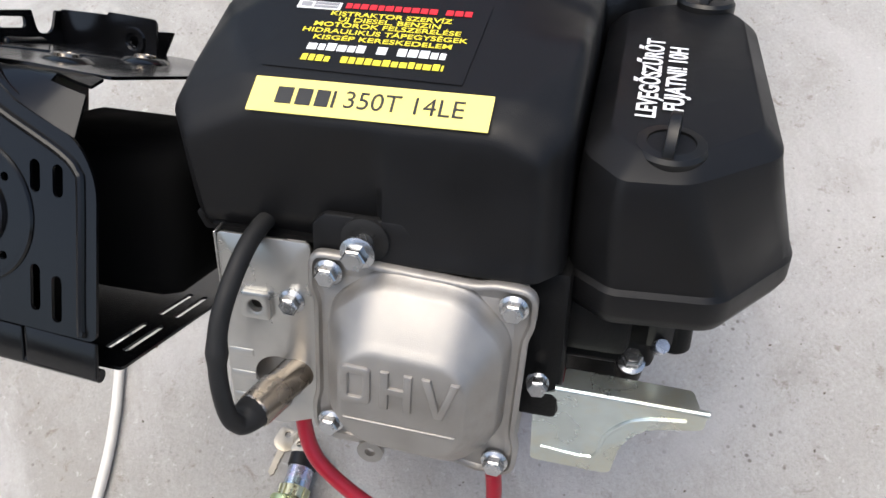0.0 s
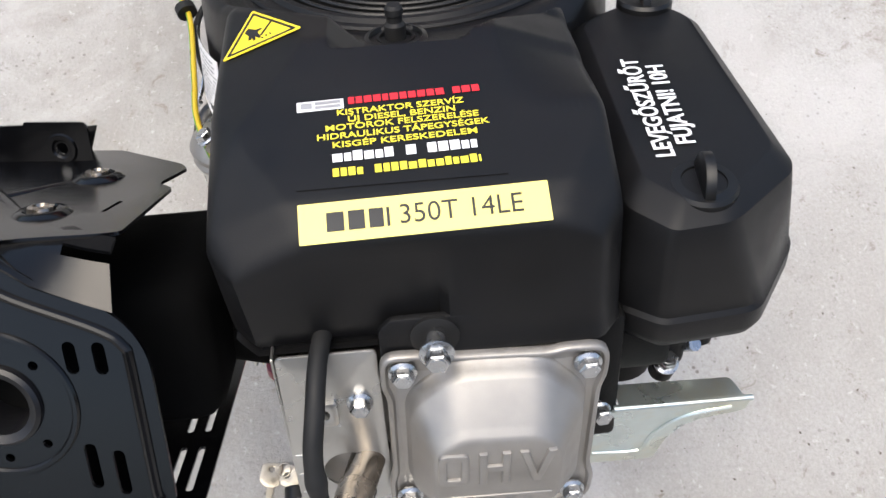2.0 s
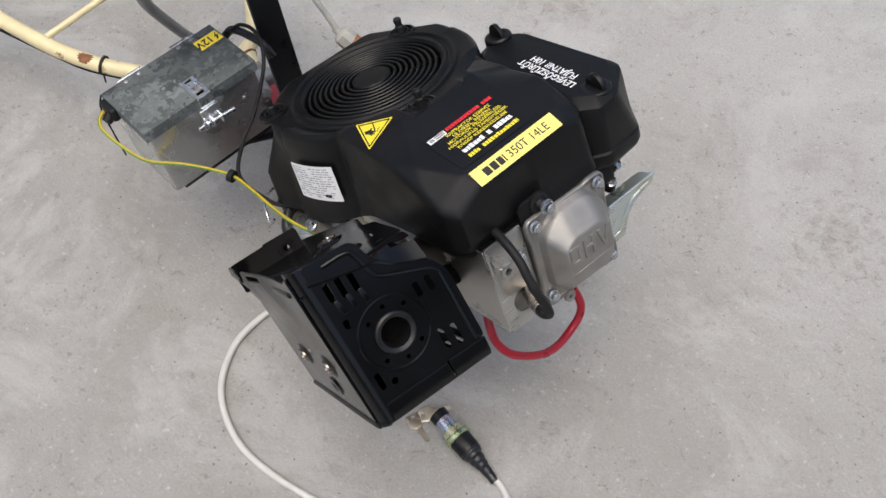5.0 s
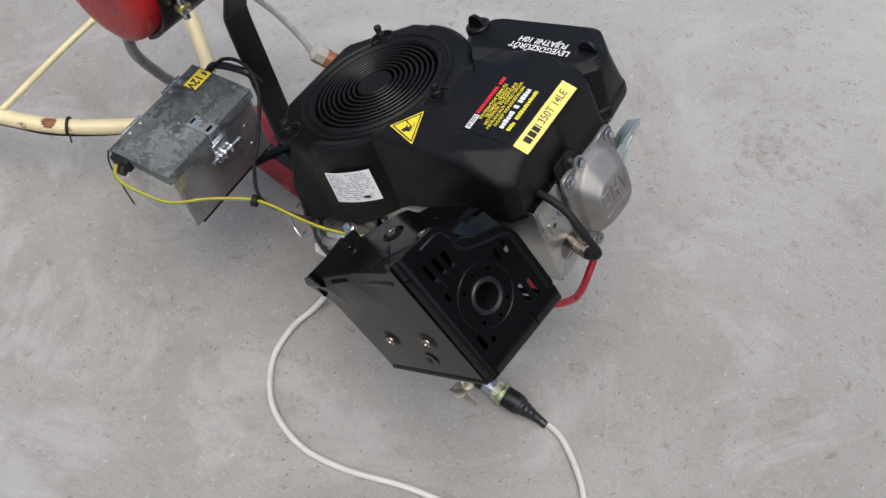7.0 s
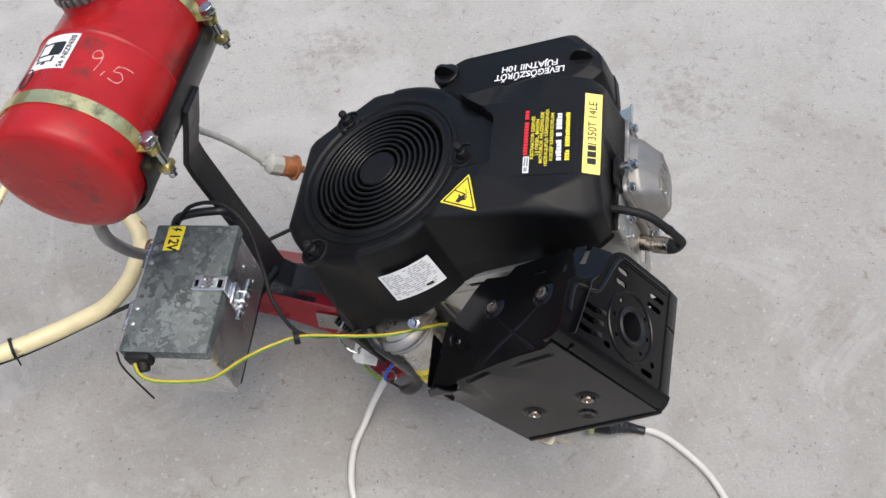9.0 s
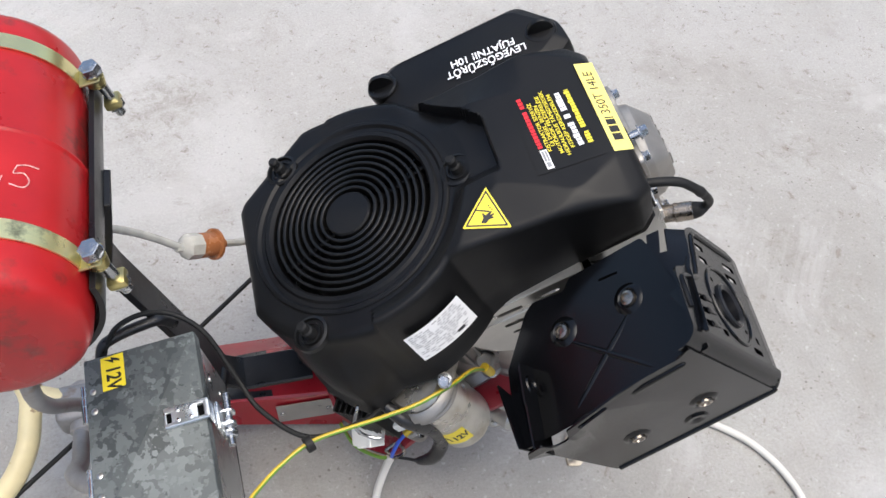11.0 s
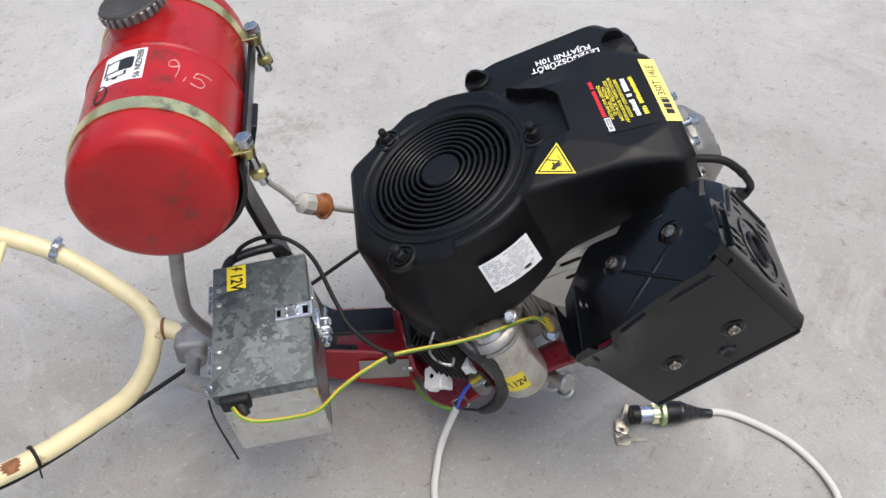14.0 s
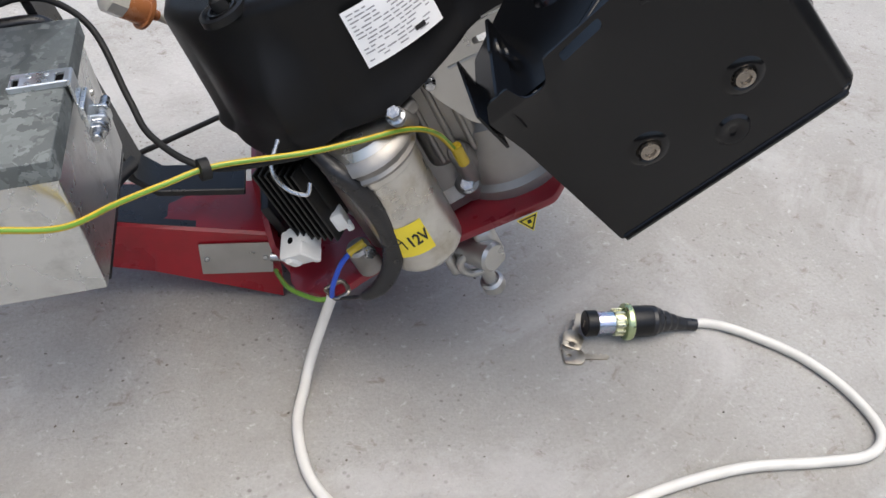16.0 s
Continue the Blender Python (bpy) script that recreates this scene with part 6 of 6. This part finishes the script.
part("wire_lug", rod(Vector((-0.360, -0.182, 0.258)), Vector((-0.350, -0.180, 0.238)), 0.0055), YEL_PVC, wire, "yellow crimp lug", Matrix.Translation(-wire.location))
cable("black_cable", [(-0.762, -0.112, 0.338), (-0.748, -0.104, 0.354), (-0.72, -0.10, 0.364), (-0.69, -0.105, 0.362), (-0.66, -0.125, 0.345), (-0.635, -0.165, 0.305), (-0.615, -0.20, 0.289), (-0.57, -0.238, 0.284), (-0.51, -0.232, 0.285), (-0.485, -0.215, 0.28)], 0.0029, RUBBER, "black rubber-sheathed cable beside the battery box", "cable")
cable("thin_wire", [(-0.779, -0.322, 0.330), (-0.776, -0.330, 0.310), (-0.770, -0.330, 0.270), (-0.761, -0.328, 0.216)], 0.0013, RUBBER, "thin black wire hanging below the battery box gland", "wire", 8, 6)
cable("throttle_cable", [(-1.36, -0.395, 0.142), (-1.137, -0.298, 0.116), (-1.042, -0.245, 0.105), (-0.9, -0.127, 0.103), (-0.7, 0.042, 0.101), (-0.53, 0.185, 0.10), (-0.42, 0.21, 0.13), (-0.35, 0.15, 0.21)], 0.0034, RUBBER, "thin black control cable", "cable")


def fuel_line():
    pts = [(-0.745, -0.025, 0.425), (-0.735, -0.010, 0.400), (-0.722, 0.002, 0.376), (-0.703, 0.013, 0.345), (-0.684, 0.021, 0.315), (-0.676, 0.026, 0.306)]
    ob = thing("fuel_line", Matrix.Translation((-0.66, 0.033, 0.295)), "clear fuel hose with an amber inline filter", "fuel line")
    w = ob.matrix_world.inverted()
    part("hose", tube([w @ Vector(p) for p in pts], 0.0047, 12), HOSE, ob)
    a, b = Vector((-0.682, 0.022, 0.312)), Vector((-0.637, 0.046, 0.277))
    d = (b - a).normalized()
    body = lathe([(0.0055, -0.008), (0.0062, 0.0), (0.012, 0.003), (0.0160, 0.007), (0.0162, 0.024)], 8)
    filt = part("filter_cap", body, HOSE, ob, "milky filter end", w @ along(a, b))
    amber = lathe([(0.0150, 0.024), (0.0155, 0.025), (0.0155, 0.046), (0.0196, 0.0465), (0.0196, 0.050), (0.0165, 0.052), (0.010, 0.054), (0.0058, 0.056), (0.0055, 0.064)], 28)
    part("filter_body", amber, AMBER, filt, "amber filter body")
    part("hose", tube([w @ (a + d * 0.06), w @ (a + d * 0.10), w @ (a + d * 0.16 + Vector((0, 0.01, 0)))], 0.0047, 12), HOSE, ob)


fuel_line()


def ignition_switch():
    a = Vector((-0.201, -0.184, 0.0205))
    ob = thing("ignition_switch", along(a, a + Vector((1, 0.0, -0.03))), "loose key ignition switch with zinc barrel on the concrete", "ignition switch")
    part("face_cap", lathe([(0.006, 0.0), (0.0135, 0.0), (0.0145, 0.0012), (0.0145, 0.012), (0.0138, 0.013)], 36), PLASTIC_GLOSS, ob)
    part("key_slot", box((0.0022, 0.009, 0.001), (0, 0, -0.0004)), BRASS_KEY, ob)
    irid = material("rainbow_zinc", (0.45, 0.58, 0.66), 0.26, 0.9, vary=0.25, scale=40, stain=(0.62, 0.5, 0.62), stain_scale=45, stain_edge=(0.4, 0.6))
    part("barrel", lathe([(0.0125, 0.013), (0.0125, 0.032)], 36), irid, ob, "iridescent zinc barrel")
    pale_zinc = material("pale_yellow_zinc", (0.6, 0.6, 0.42), 0.3, 0.9, vary=0.15, scale=60)
    nut = part("ring_nut", lathe([(0.0135, 0.032), (0.0135, 0.044)], 36), pale_zinc, ob)
    for i in range(12):
        t = 2 * math.pi * i / 12
        part("nut_lug", box((0.003, 0.0035, 0.011), (0.0142 * math.cos(t), 0.0142 * math.sin(t), 0.038), 0.0006, 1, Matrix.Rotation(t, 4, "Z")), pale_zinc, nut)
    part("flange", lathe([(0.0195, 0.044), (0.0205, 0.0455), (0.0205, 0.0505), (0.0195, 0.052)], 40), material("green_zinc", (0.5, 0.58, 0.32), 0.28, 0.9, vary=0.15, scale=40), ob, "greenish zinc flange")
    part("switch_body", lathe([(0.0175, 0.052), (0.0175, 0.072), (0.0165, 0.076)], 28), PLASTIC_GLOSS, ob)
    part("taped_tail", tube([(0, 0, 0.074), (0, -0.001, 0.085), (0.0005, -0.004, 0.10), (0.001, -0.008, 0.115), (0.0005, -0.0105, 0.132)], 0.01, 16, 10, radii=[(0, 0.0170), (0.12, 0.0174), (0.17, 0.0158), (0.25, 0.0150), (0.29, 0.0128), (0.40, 0.0122), (0.45, 0.0104), (0.55, 0.0098), (0.60, 0.0084), (0.75, 0.0078), (0.8, 0.0070), (1, 0.0069)]), TAPE, ob, "black taped cable tail")


ignition_switch()


def key(m, name="key"):
    ob = thing(name, m, "nickel ignition key lying on the concrete", "key", "ignition keys")
    o = round2d([(-0.012, -0.010), (0.006, -0.012), (0.012, -0.005), (0.012, 0.005), (0.006, 0.012), (-0.012, 0.010)], 0.004)
    part("bow", slab(o, 0.0022, [ring2d(-0.006, 0, 0.003, 14)], 0.0004), BRASS_KEY, ob)
    part("blade", slab([(0.011, -0.0035), (0.036, -0.0035), (0.039, 0.0), (0.036, 0.0035), (0.032, 0.0022), (0.030, 0.0035), (0.027, 0.002), (0.024, 0.0035), (0.020, 0.002), (0.018, 0.0035), (0.011, 0.0035)], 0.0018), BRASS_KEY, ob)


key(basis((-0.218, -0.214, 0.0005), (1, -0.1, 0.0), (0.1, 1, 0)))
key(basis((-0.214, -0.192, 0.0035), (0.4, 0.9, 0.12), (-0.9, 0.4, 0.15)))
part_ring = tube([(0.007 * math.cos(t), 0.007 * math.sin(t), 0.002 * math.sin(t)) for t in np.linspace(0, 6.28, 14)], 0.0007, 8, 3)
tagged(part("key_ring", part_ring, BRASS_KEY, m=Matrix.Translation((-0.222, -0.201, 0.004))), "small nickel split ring joining two keys", "key ring")
